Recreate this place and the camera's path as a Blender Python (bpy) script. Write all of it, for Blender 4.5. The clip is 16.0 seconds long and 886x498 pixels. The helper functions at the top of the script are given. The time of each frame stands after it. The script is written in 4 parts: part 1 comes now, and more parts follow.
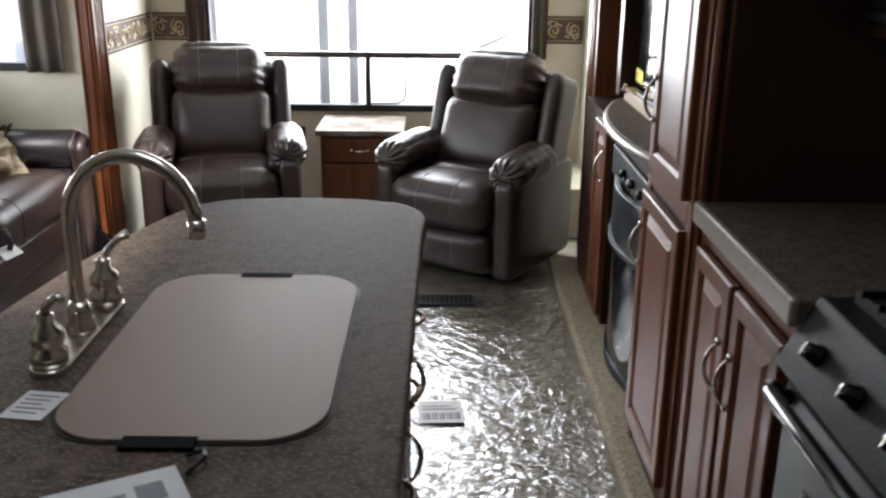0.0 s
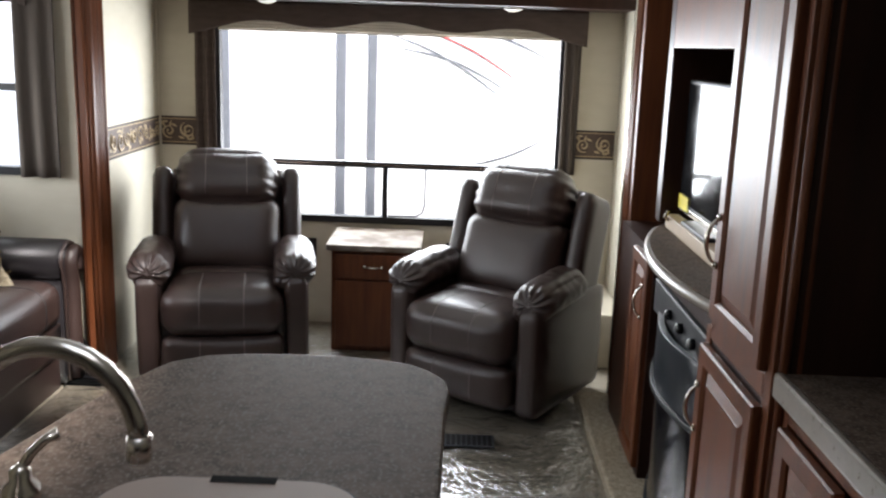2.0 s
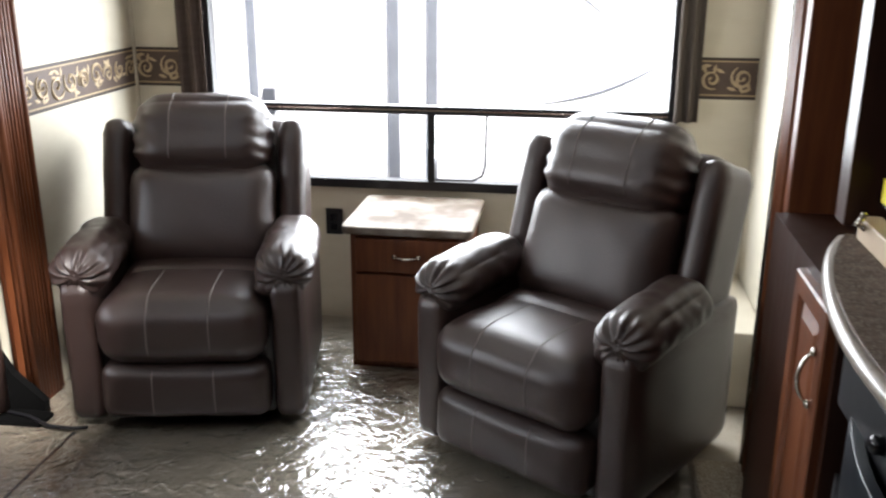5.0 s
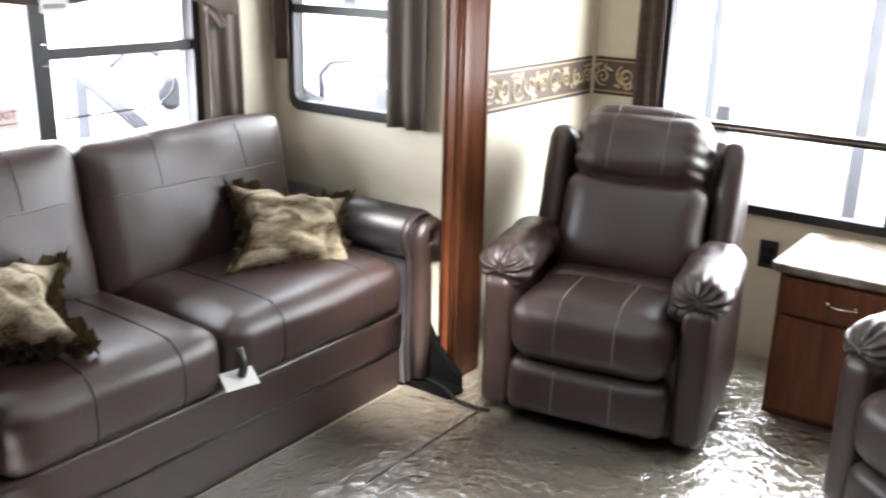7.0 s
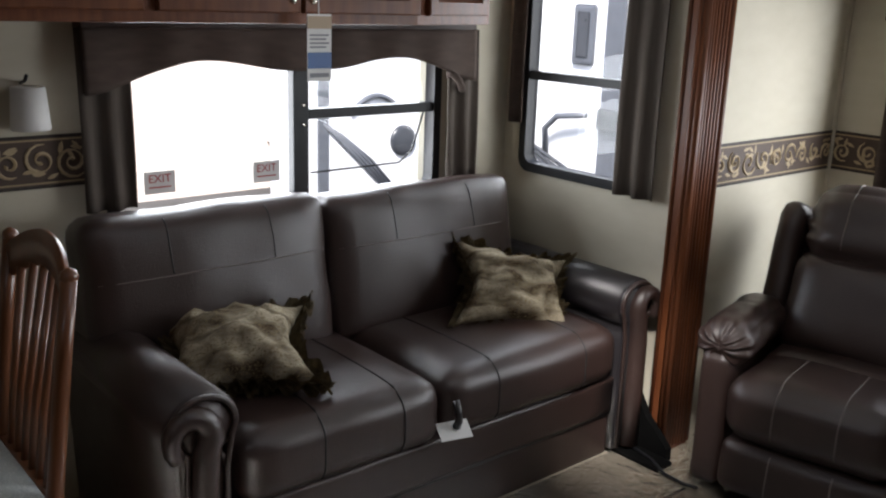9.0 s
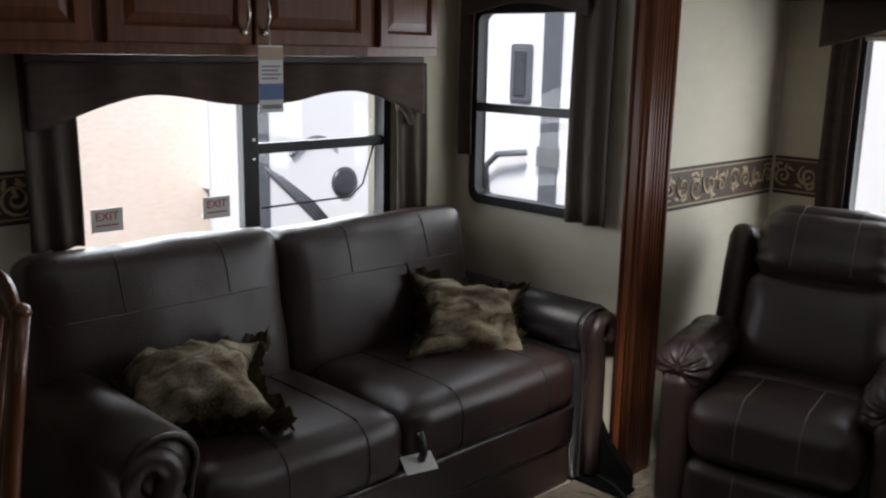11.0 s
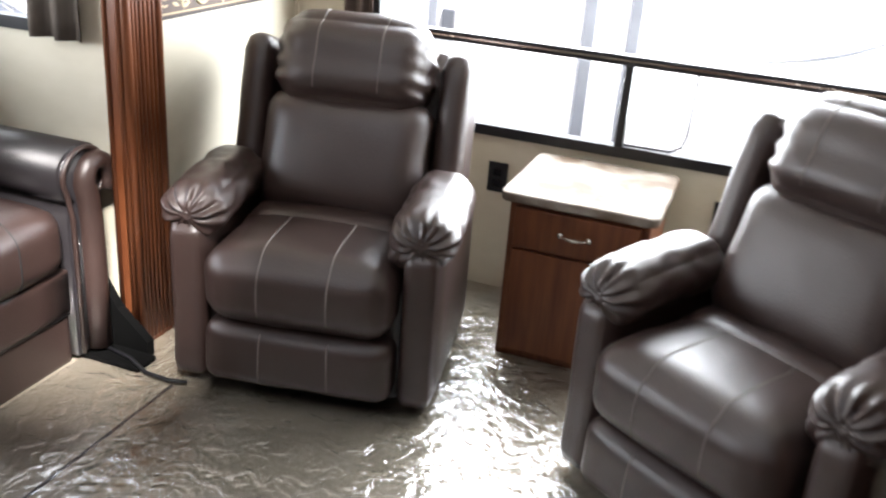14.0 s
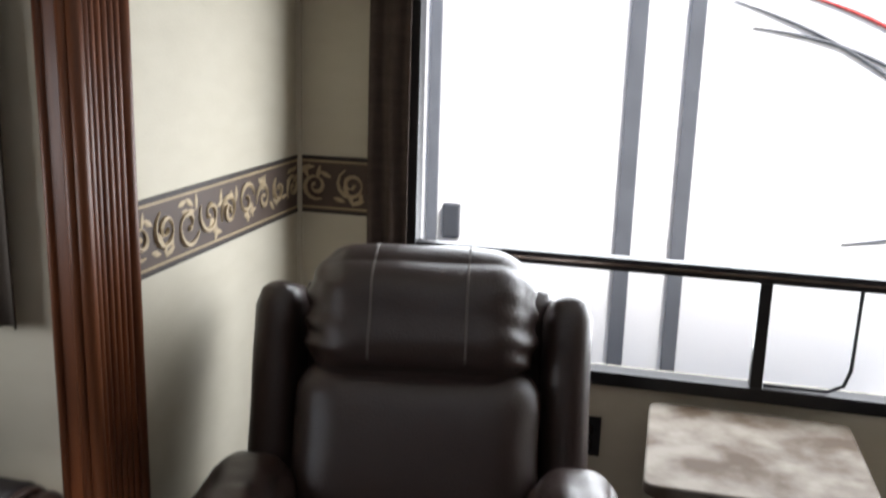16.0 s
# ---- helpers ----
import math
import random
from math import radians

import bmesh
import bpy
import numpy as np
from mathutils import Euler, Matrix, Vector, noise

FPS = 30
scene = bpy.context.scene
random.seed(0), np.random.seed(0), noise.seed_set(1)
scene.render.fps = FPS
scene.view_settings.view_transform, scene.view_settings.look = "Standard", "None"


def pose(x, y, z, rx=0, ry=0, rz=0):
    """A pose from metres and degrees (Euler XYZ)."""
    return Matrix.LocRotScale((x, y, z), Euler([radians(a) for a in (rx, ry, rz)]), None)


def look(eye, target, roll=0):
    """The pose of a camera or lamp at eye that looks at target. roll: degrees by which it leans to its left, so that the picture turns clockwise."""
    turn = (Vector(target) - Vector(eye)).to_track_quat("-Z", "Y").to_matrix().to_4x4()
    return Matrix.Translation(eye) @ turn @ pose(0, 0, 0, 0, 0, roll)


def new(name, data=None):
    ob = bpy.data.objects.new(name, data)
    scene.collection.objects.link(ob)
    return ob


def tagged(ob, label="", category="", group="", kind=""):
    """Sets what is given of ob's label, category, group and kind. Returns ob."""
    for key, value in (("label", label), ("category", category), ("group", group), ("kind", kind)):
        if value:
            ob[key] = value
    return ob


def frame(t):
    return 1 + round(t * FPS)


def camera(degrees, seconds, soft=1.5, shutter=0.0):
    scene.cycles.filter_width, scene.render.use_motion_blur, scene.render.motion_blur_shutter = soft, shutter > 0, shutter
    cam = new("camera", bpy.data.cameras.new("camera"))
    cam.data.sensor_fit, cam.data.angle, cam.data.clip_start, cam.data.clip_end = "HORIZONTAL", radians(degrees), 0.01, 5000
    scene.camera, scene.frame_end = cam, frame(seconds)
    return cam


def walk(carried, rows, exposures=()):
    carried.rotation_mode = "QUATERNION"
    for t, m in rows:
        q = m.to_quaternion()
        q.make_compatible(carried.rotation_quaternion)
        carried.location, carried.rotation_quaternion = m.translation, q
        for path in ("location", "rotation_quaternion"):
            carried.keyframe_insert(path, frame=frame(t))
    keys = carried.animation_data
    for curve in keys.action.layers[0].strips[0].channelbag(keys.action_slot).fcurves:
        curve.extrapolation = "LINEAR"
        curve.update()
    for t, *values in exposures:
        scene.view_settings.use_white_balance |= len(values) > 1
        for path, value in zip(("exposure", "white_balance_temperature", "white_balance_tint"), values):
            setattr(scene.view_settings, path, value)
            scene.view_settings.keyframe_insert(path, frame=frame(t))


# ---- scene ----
cam = camera(51.2, 16.0, 2.2, 0.5)
PATH = [
    (0, (1.021, 0.423, 1.481), (1.032, 2.32, 0.848), 0.6),
    (0.5, (0.954, 0.495, 1.494), (0.935, 2.379, 0.823), -2.1),
    (1, (0.901, 0.565, 1.498), (0.981, 2.462, 0.869), -0.5),
    (1.5, (0.911, 0.641, 1.504), (1.059, 2.56, 0.963), 1.4),
    (2, (0.992, 0.799, 1.503), (0.971, 2.752, 1.072), 2.0),
    (2.5, (1.071, 0.952, 1.502), (0.98, 2.886, 0.998), -1.3),
    (3, (1.115, 1.251, 1.443), (1.005, 3.183, 0.938), -0.0),
    (3.2, (1.113, 1.31, 1.454), (1.004, 3.241, 0.942), -0.9),
    (5.3, (1.183, 2.222, 1.443), (0.827, 4.087, 0.814), 1.1),
    (5.5, (1.195, 2.243, 1.443), (0.74, 4.083, 0.805), 1.3),
    (6, (1.227, 2.265, 1.458), (0.522, 4.033, 0.842), 1.7),
    (6.5, (1.22, 2.258, 1.451), (0.253, 3.91, 0.87), 1.7),
    (7, (1.195, 2.217, 1.461), (0.074, 3.759, 0.858), 1.4),
    (7.5, (1.238, 2.205, 1.487), (-0.015, 3.643, 0.885), 2.6),
    (8, (1.22, 2.184, 1.496), (-0.15, 3.52, 0.914), 1.7),
    (8.5, (1.211, 2.165, 1.514), (-0.238, 3.428, 0.96), 1.7),
    (8.7, (1.209, 2.157, 1.543), (-0.259, 3.404, 1.005), 1.8),
    (11, (1.159, 2.108, 1.487), (-0.237, 3.476, 1.062), 1.1),
    (11.5, (1.113, 2.11, 1.499), (-0.092, 3.584, 0.884), 1.5),
    (12, (1.049, 2.126, 1.47), (0.072, 3.728, 0.775), 2.1),
    (12.5, (1.002, 2.191, 1.447), (0.312, 3.934, 0.749), 1.9),
    (13, (1.085, 2.251, 1.428), (0.673, 4.085, 0.743), 1.9),
    (13.5, (1.053, 2.43, 1.434), (0.61, 4.225, 0.672), 0.4),
    (14, (1.056, 2.697, 1.413), (0.459, 4.442, 0.638), 4.6),
    (14.5, (0.983, 2.967, 1.4), (0.301, 4.686, 0.637), 4.9),
    (15, (0.796, 3.138, 1.407), (0.12, 4.902, 0.75), 3.9),
    (15.5, (0.598, 3.296, 1.386), (-0.014, 5.12, 0.838), 2.2),
    (16, (0.371, 3.397, 1.404), (-0.086, 5.292, 0.957), 1.8),
]
EXPOSE = [(t, stops, 6480, 12) for t, stops in ((0, 1.9), (1.5, 1.75), (3.2, 1.9), (5.5, 2.2), (7.0, 2.65), (8.0, 2.3), (8.7, 1.4), (10.8, -0.2), (11.0, 0.15), (11.3, 1.1), (11.6, 1.75), (12.5, 3.1), (13.5, 2.75), (15.0, 2.3), (15.5, 1.85), (16.0, 1.0))]
walk(cam, [(t, look(eye, target, roll)) for t, eye, target, roll in PATH], EXPOSE)

# ---- light ----
world = bpy.data.worlds.new("world")
scene.world = world
world.use_nodes = True
wn, wl = world.node_tree.nodes, world.node_tree.links
sky = wn.new("ShaderNodeTexSky")
sky.sky_type, sky.sun_disc = "NISHITA", False
sky.sun_elevation, sky.sun_rotation = radians(49.5), radians(141)
wl.new(sky.outputs[0], wn["Background"].inputs[0])
wn["Background"].inputs[1].default_value = 0.15

sun = new("sun", bpy.data.lights.new("sun", "SUN"))
sun.data.energy, sun.data.angle, sun.data.color = 5.0, radians(12), (1.0, 0.97, 0.93)
sun.matrix_world = look((1.6, -2.0, 3.0), (0, 0, 0))


def area_lamp(name, at, to, w, h, power):
    ob = new(name, bpy.data.lights.new(name, "AREA"))
    ob.data.shape, ob.data.size, ob.data.size_y, ob.data.energy = "RECTANGLE", w, h, power
    ob.data.color = (0.90, 0.96, 1.0)
    ob.matrix_world = look(at, to)


area_lamp("daylight_rear", (0.64, 5.70, 1.18), (0.64, 4.0, 1.0), 1.7, 1.05, 28)
area_lamp("daylight_sofa", (-1.52, 3.75, 1.12), (0, 3.75, 0.95), 1.15, 0.5, 10)
area_lamp("daylight_end", (-1.07, 4.775, 1.27), (-1.07, 3.5, 1.27), 0.5, 0.64, 2.5)
# Two added fill lamps at unseen roof openings; no skylights are known there.
area_lamp("daylight_roof_kitchen", (0.75, 1.35, 2.10), (0.75, 1.36, 0), 0.5, 0.5, 0.7)
area_lamp("daylight_roof_living", (0.35, 3.35, 2.10), (0.35, 3.36, 0), 0.5, 0.5, 0.6)


# ---- materials ----
def mat(name, colour, rough=0.5, second=None, scale=8.0, stretch=(1, 1, 1), bump=0.0, bump_scale=60.0, metal=0.0, coat=0.0, spread=0.5, spec=0.5, fine=None, detail=6.0, rvar=0.08):
    """Two-tone noise base with a second, finer grain and a fine relief."""
    m = bpy.data.materials.new(name)
    m.use_nodes = True
    n, l = m.node_tree.nodes, m.node_tree.links
    b = n["Principled BSDF"]
    b.inputs["Roughness"].default_value, b.inputs["Metallic"].default_value = rough, metal
    b.inputs["Coat Weight"].default_value, b.inputs["Coat Roughness"].default_value = coat, 0.15
    b.inputs["Specular IOR Level"].default_value = spec
    co, mp = n.new("ShaderNodeTexCoord"), n.new("ShaderNodeMapping")
    mp.inputs["Scale"].default_value = stretch
    l.new(co.outputs["Object"], mp.inputs[0])
    second = second or tuple(c * 0.75 for c in colour)
    tex, ramp = n.new("ShaderNodeTexNoise"), n.new("ShaderNodeValToRGB")
    tex.inputs["Scale"].default_value, tex.inputs["Detail"].default_value = scale, detail
    l.new(mp.outputs[0], tex.inputs[0])
    e = ramp.color_ramp.elements
    e[0].position, e[1].position = 0.5 - spread / 2, 0.5 + spread / 2
    e[0].color, e[1].color = (*second, 1), (*colour, 1)
    l.new(tex.outputs[0], ramp.inputs[0])
    out = ramp.outputs[0]
    grain = n.new("ShaderNodeTexNoise")
    grain.inputs["Scale"].default_value, grain.inputs["Detail"].default_value = bump_scale, 4
    l.new(mp.outputs[0], grain.inputs[0])
    if fine:
        mix, r2 = n.new("ShaderNodeMixRGB"), n.new("ShaderNodeValToRGB")
        r2.color_ramp.elements[0].position, r2.color_ramp.elements[1].position = 0.52, 0.62
        l.new(grain.outputs[0], r2.inputs[0])
        l.new(r2.outputs[0], mix.inputs[0])
        l.new(out, mix.inputs[1])
        mix.inputs[2].default_value = (*fine, 1)
        out = mix.outputs[0]
    l.new(out, b.inputs["Base Color"])
    rr = n.new("ShaderNodeMapRange")
    rr.inputs[3].default_value, rr.inputs[4].default_value = max(0.02, rough - rvar), rough + rvar
    l.new(tex.outputs[0], rr.inputs[0])
    l.new(rr.outputs[0], b.inputs["Roughness"])
    if bump:
        bp = n.new("ShaderNodeBump")
        bp.inputs["Strength"].default_value, bp.inputs["Distance"].default_value = bump, 0.004
        l.new(grain.outputs[0], bp.inputs["Height"])
        l.new(bp.outputs[0], b.inputs["Normal"])
    return m


leather = mat("leather", (0.040, 0.0235, 0.020), 0.36, (0.029, 0.017, 0.0145), 16, bump=0.3, bump_scale=240, spread=0.9, spec=0.65, rvar=0.05)
# Darker leather; it also carries the far sofa arm's shade in its colour.
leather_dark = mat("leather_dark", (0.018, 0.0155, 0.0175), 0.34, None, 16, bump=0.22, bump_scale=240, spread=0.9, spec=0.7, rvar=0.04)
stitch = mat("stitch", (0.17, 0.145, 0.13), 0.7, bump=0.3, bump_scale=300)
groove = mat("groove", (0.012, 0.011, 0.011), 0.6)
wood = mat("cherry_wood", (0.18, 0.058, 0.021), 0.42, (0.060, 0.017, 0.007), 6, (6, 6, 0.5), 0.12, 90, coat=0.03, spread=0.6, spec=0.3)
# Shaded copy of cherry_wood: the dimness of cabinet sides is in the colour.
wood_shaded = mat("cherry_wood_panel", (0.036, 0.013, 0.007), 0.42, (0.020, 0.0075, 0.0045), 6, (6, 6, 0.5), 0.1, 90, coat=0.04, spec=0.25)
wood_chair = mat("chair_wood", (0.17, 0.058, 0.022), 0.32, (0.10, 0.035, 0.014), 7, (6, 6, 0.6), 0.1, 90, coat=0.3)
wallpaper = mat("wallpaper", (0.56, 0.515, 0.415), 0.75, (0.48, 0.435, 0.335), 9, (1, 1, 2.2), 0.15, 120, spread=0.8)
ceiling_mat = mat("ceiling_white", (0.70, 0.68, 0.62), 0.8, bump=0.1)
band_mat = mat("border_brown", (0.085, 0.055, 0.040), 0.7, (0.06, 0.038, 0.028), 20)
band_edge = mat("border_edge", (0.030, 0.020, 0.016), 0.7)
band_line = mat("border_line", (0.40, 0.30, 0.17), 0.65)
scroll_mat = mat("border_scroll", (0.46, 0.36, 0.22), 0.65, (0.36, 0.26, 0.15), 30)
carpet = mat("carpet", (0.40, 0.355, 0.285), 0.95, (0.30, 0.262, 0.205), 14, bump=0.9, bump_scale=260, spread=0.7, spec=0.1, fine=(0.24, 0.205, 0.16))
lip_carpet = mat("lip_carpet", (0.52, 0.45, 0.345), 0.95, (0.27, 0.22, 0.155), 60, bump=1.0, bump_scale=180, spec=0.1, fine=(0.17, 0.13, 0.09))
granite = mat("granite_laminate", (0.135, 0.096, 0.073), 0.58, (0.052, 0.036, 0.027), 42, bump=0.02, bump_scale=150, spec=0.08, fine=(0.165, 0.135, 0.108), spread=0.35)
marble = mat("stone_laminate", (0.205, 0.178, 0.148), 0.6, (0.062, 0.040, 0.024), 8, bump=0.02, spec=0.08, spread=0.26, detail=9)
counter_edge = mat("counter_edge", (0.27, 0.235, 0.20), 0.3, scale=60)
cover_mat = mat("sink_cover", (0.262, 0.186, 0.145), 0.46, (0.235, 0.165, 0.128), 4, bump=0.05)
nickel = mat("brushed_nickel", (0.60, 0.56, 0.50), 0.24, (0.52, 0.48, 0.42), 30, metal=1.0, bump=0.03)
black = mat("black_frame", (0.012, 0.012, 0.014), 0.45, bump=0.05, spec=0.35)
black_gloss = mat("black_gloss", (0.010, 0.010, 0.012), 0.12)
iron = mat("cast_iron", (0.008, 0.008, 0.009), 0.55, bump=0.3, bump_scale=150, spec=0.22)
steel_blue = mat("fireplace_shell", (0.012, 0.015, 0.020), 0.34, (0.010, 0.013, 0.017), 6, spec=0.3)
# Near-black that stands for deep shadow, at the post foot and cover slots.
shadow_black = mat("black_rubber", (0.003, 0.003, 0.003), 0.8, bump=0.1, spec=0.06)
fabric = mat("valance_fabric", (0.105, 0.080, 0.068), 0.9, (0.075, 0.056, 0.048), 12, (1, 1, 4), 0.5, 300, spec=0.1)
curtain_mat = mat("curtain_fabric", (0.12, 0.100, 0.085), 0.9, (0.085, 0.07, 0.06), 8, (8, 8, 0.4), 0.5, 300, spec=0.1)
shade_mat = mat("shade_fabric", (0.62, 0.56, 0.46), 0.85, bump=0.3)
pillow_mat = mat("pillow_fabric", (0.48, 0.42, 0.31), 0.9, (0.055, 0.036, 0.022), 11, bump=0.5, bump_scale=200, spec=0.1, spread=0.24, fine=(0.20, 0.155, 0.085), stretch=(0.7, 1, 1.8))
fringe_mat = mat("pillow_fringe", (0.16, 0.12, 0.066), 0.9, (0.055, 0.04, 0.024), 40, bump=0.8, bump_scale=180, spec=0.1)
paper = mat("white_paper", (0.78, 0.77, 0.75), 0.6)
print_grey = mat("print_grey", (0.25, 0.25, 0.27), 0.6)
blue_print = mat("blue_print", (0.05, 0.13, 0.33), 0.5)
tan_print = mat("tan_print", (0.42, 0.31, 0.2), 0.5)
yellow = mat("yellow_label", (0.80, 0.66, 0.02), 0.5)
red_print = mat("red_print", (0.45, 0.03, 0.03), 0.5)
cloth = mat("seat_cloth", (0.50, 0.53, 0.52), 0.85, (0.43, 0.46, 0.46), 30, bump=0.4, bump_scale=200, fine=(0.62, 0.64, 0.62))
trailer_white = mat("trailer_white", (0.80, 0.81, 0.83), 0.4, (0.75, 0.76, 0.79), 2, bump=0.02)
trailer_trim = mat("trailer_trim", (0.115, 0.125, 0.145), 0.45)
trailer_dark = mat("trailer_dark", (0.05, 0.055, 0.065), 0.3)
brick_beige = mat("beige_siding", (0.86, 0.76, 0.69), 0.8, (0.78, 0.65, 0.56), 9, (1, 1, 3), 0.4, 40)
asphalt = mat("asphalt", (0.06, 0.06, 0.06), 0.9, (0.04, 0.04, 0.04), 3, bump=0.6, bump_scale=80)
plastic_white = mat("plastic_white", (0.72, 0.70, 0.66), 0.4)


def clear(name, rough, low, high, tint=(1, 1, 1), ior=1.45, wrinkle=0.0):
    m = bpy.data.materials.new(name)
    m.use_nodes = True
    n, l = m.node_tree.nodes, m.node_tree.links
    n.remove(n["Principled BSDF"])
    tr, gl, mix, fr, mr = (n.new(k) for k in ("ShaderNodeBsdfTransparent", "ShaderNodeBsdfGlossy", "ShaderNodeMixShader", "ShaderNodeFresnel", "ShaderNodeMapRange"))
    tr.inputs[0].default_value, gl.inputs["Roughness"].default_value, fr.inputs[0].default_value = (*tint, 1), rough, ior
    mr.inputs[3].default_value, mr.inputs[4].default_value = low, high
    l.new(fr.outputs[0], mr.inputs[0])
    l.new(mr.outputs[0], mix.inputs[0])
    l.new(tr.outputs[0], mix.inputs[1])
    l.new(gl.outputs[0], mix.inputs[2])
    l.new(mix.outputs[0], n["Material Output"].inputs[0])
    if wrinkle:
        co, no, bp = n.new("ShaderNodeTexCoord"), n.new("ShaderNodeTexNoise"), n.new("ShaderNodeBump")
        no.inputs["Scale"].default_value, no.inputs["Detail"].default_value, no.inputs["Distortion"].default_value = 16, 3, 1.6
        bp.inputs["Strength"].default_value, bp.inputs["Distance"].default_value = wrinkle, 0.012
        l.new(co.outputs["Object"], no.inputs[0])
        l.new(no.outputs[0], bp.inputs["Height"])
        l.new(bp.outputs[0], gl.inputs["Normal"])
        l.new(bp.outputs[0], fr.inputs["Normal"])
    return m


glass = clear("window_glass", 0.0, 0.0, 1.0)
film = clear("plastic_film", 0.17, 0.34, 1.4, (0.96, 0.96, 0.96), 1.5, 1.0)
screen_mat = mat("tv_screen", (0.012, 0.013, 0.015), 0.10, spec=0.8)


# ---- helpers for building ----
def part(name, bm, material, parent=None, label="", smooth=False, m=None):
    me = bpy.data.meshes.new(name)
    bmesh.ops.recalc_face_normals(bm, faces=bm.faces)
    bm.to_mesh(me)
    bm.free()
    me.materials.append(material)
    if smooth:
        me.polygons.foreach_set("use_smooth", [True] * len(me.polygons))
    ob = new(name, me)
    if parent:
        ob.parent = parent
    if m is not None:
        ob.matrix_basis = m
    if label:
        ob["label"] = label
    return ob


def thing(name, label, category, m=None, group="", kind=""):
    ob = new(name)
    ob.empty_display_size = 0.1
    if m is not None:
        ob.matrix_basis = m
    return tagged(ob, label, category, group, kind)


def box(x0, x1, y0, y1, z0, z1, bevel=0.0, seg=2):
    bm = bmesh.new()
    bmesh.ops.create_cube(bm, size=1)
    for v in bm.verts:
        v.co = Vector(((x0 + x1) / 2 + v.co.x * (x1 - x0), (y0 + y1) / 2 + v.co.y * (y1 - y0), (z0 + z1) / 2 + v.co.z * (z1 - z0)))
    if bevel:
        bmesh.ops.bevel(bm, geom=bm.edges[:], offset=bevel, segments=seg, affect="EDGES", profile=0.6)
    return bm


def join(*bms):
    out = bmesh.new()
    for b in bms:
        me = bpy.data.meshes.new("tmp")
        b.to_mesh(me)
        b.free()
        out.from_mesh(me)
        bpy.data.meshes.remove(me)
    return out


def prism(points, z0, z1, bevel=0.0):
    """An outline in x, y raised from z0 to z1."""
    bm = bmesh.new()
    f = bm.faces.new([bm.verts.new((x, y, z0)) for x, y in points])
    r = bmesh.ops.extrude_face_region(bm, geom=[f])
    for v in r["geom"]:
        if isinstance(v, bmesh.types.BMVert):
            v.co.z = z1
    if bevel:
        es = [e for e in bm.edges if len({round(v.co.z, 5) for v in e.verts}) == 1]
        bmesh.ops.bevel(bm, geom=es, offset=bevel, segments=3, affect="EDGES", profile=0.6)
    return bm


def tube(points, r, n=8, ends=True):
    bm = bmesh.new()
    pts = [Vector(p) for p in points]
    rings = []
    for i, p in enumerate(pts):
        d = (pts[min(i + 1, len(pts) - 1)] - pts[max(i - 1, 0)]).normalized()
        a = d.orthogonal().normalized() if i == 0 else (rings[-1][1] - d * rings[-1][1].dot(d)).normalized()
        b = d.cross(a)
        rr = r(i / (len(pts) - 1)) if callable(r) else r
        rings.append(([bm.verts.new(p + (a * math.cos(k * math.tau / n) + b * math.sin(k * math.tau / n)) * rr) for k in range(n)], a))
    for (u, _), (v, _) in zip(rings, rings[1:]):
        for k in range(n):
            bm.faces.new((u[k], u[(k + 1) % n], v[(k + 1) % n], v[k]))
    if ends:
        bm.faces.new(rings[0][0])
        bm.faces.new(rings[-1][0])
    return bm


def lathe(profile, n=20):
    """Profile of (radius, z) turned about z."""
    bm = bmesh.new()
    rings = [[bm.verts.new((r * math.cos(k * math.tau / n), r * math.sin(k * math.tau / n), z)) for k in range(n)] for r, z in profile]
    for u, v in zip(rings, rings[1:]):
        for k in range(n):
            bm.faces.new((u[k], u[(k + 1) % n], v[(k + 1) % n], v[k]))
    bm.faces.new(rings[0])
    bm.faces.new(rings[-1])
    return bm


def moved(bm, m):
    bmesh.ops.transform(bm, matrix=m, verts=bm.verts)
    return bm


def padding(size, r, crown=(0, 0, 0), bend=None, wrinkle=0.0, wscale=9.0, seed=0.0):
    """The map from a cube's surface to that of a stuffed cushion of that size about its own middle."""
    h = Vector(size) / 2

    def place(p):
        q = Vector((p[0] * h.x, p[1] * h.y, p[2] * h.z))
        inner = Vector([max(-(a - r), min(a - r, c)) for a, c in zip(h, q)])
        d = q - inner
        if d.length > 1e-9:
            q = inner + d.normalized() * r
        fall = [1 - min(1, abs(c)) ** 2.5 for c in p]
        q.x += math.copysign(crown[0], p[0]) * fall[1] * fall[2] * (abs(p[0]) > 0.95)
        q.y += math.copysign(crown[1], p[1]) * fall[0] * fall[2] * (abs(p[1]) > 0.95)
        q.z += math.copysign(crown[2], p[2]) * fall[0] * fall[1] * (abs(p[2]) > 0.95)
        if wrinkle:
            w = noise.noise(Vector((q.x * wscale + seed, q.y * wscale, q.z * wscale)))
            q += q.normalized() * wrinkle * w
        return bend(q) if bend else q
    return place


def stuffed(place, n=14):
    bm = bmesh.new()
    bmesh.ops.create_cube(bm, size=2)
    bmesh.ops.subdivide_edges(bm, edges=bm.edges[:], cuts=n, use_grid_fill=True)
    for v in bm.verts:
        v.co = place(v.co)
    return bm


def seam(place, path, r=0.0016, lift=1.004):
    """A thread along a path given on the cube's surface."""
    pts = []
    for a, b in zip(path, path[1:]):
        for k in range(12):
            t = k / 12
            pts.append(place([u + (v - u) * t for u, v in zip(a, b)]))
    pts.append(place(path[-1]))
    return tube([p for i, p in enumerate(pts) if i == 0 or (p - pts[i - 1]).length > 1e-5], r, 5)


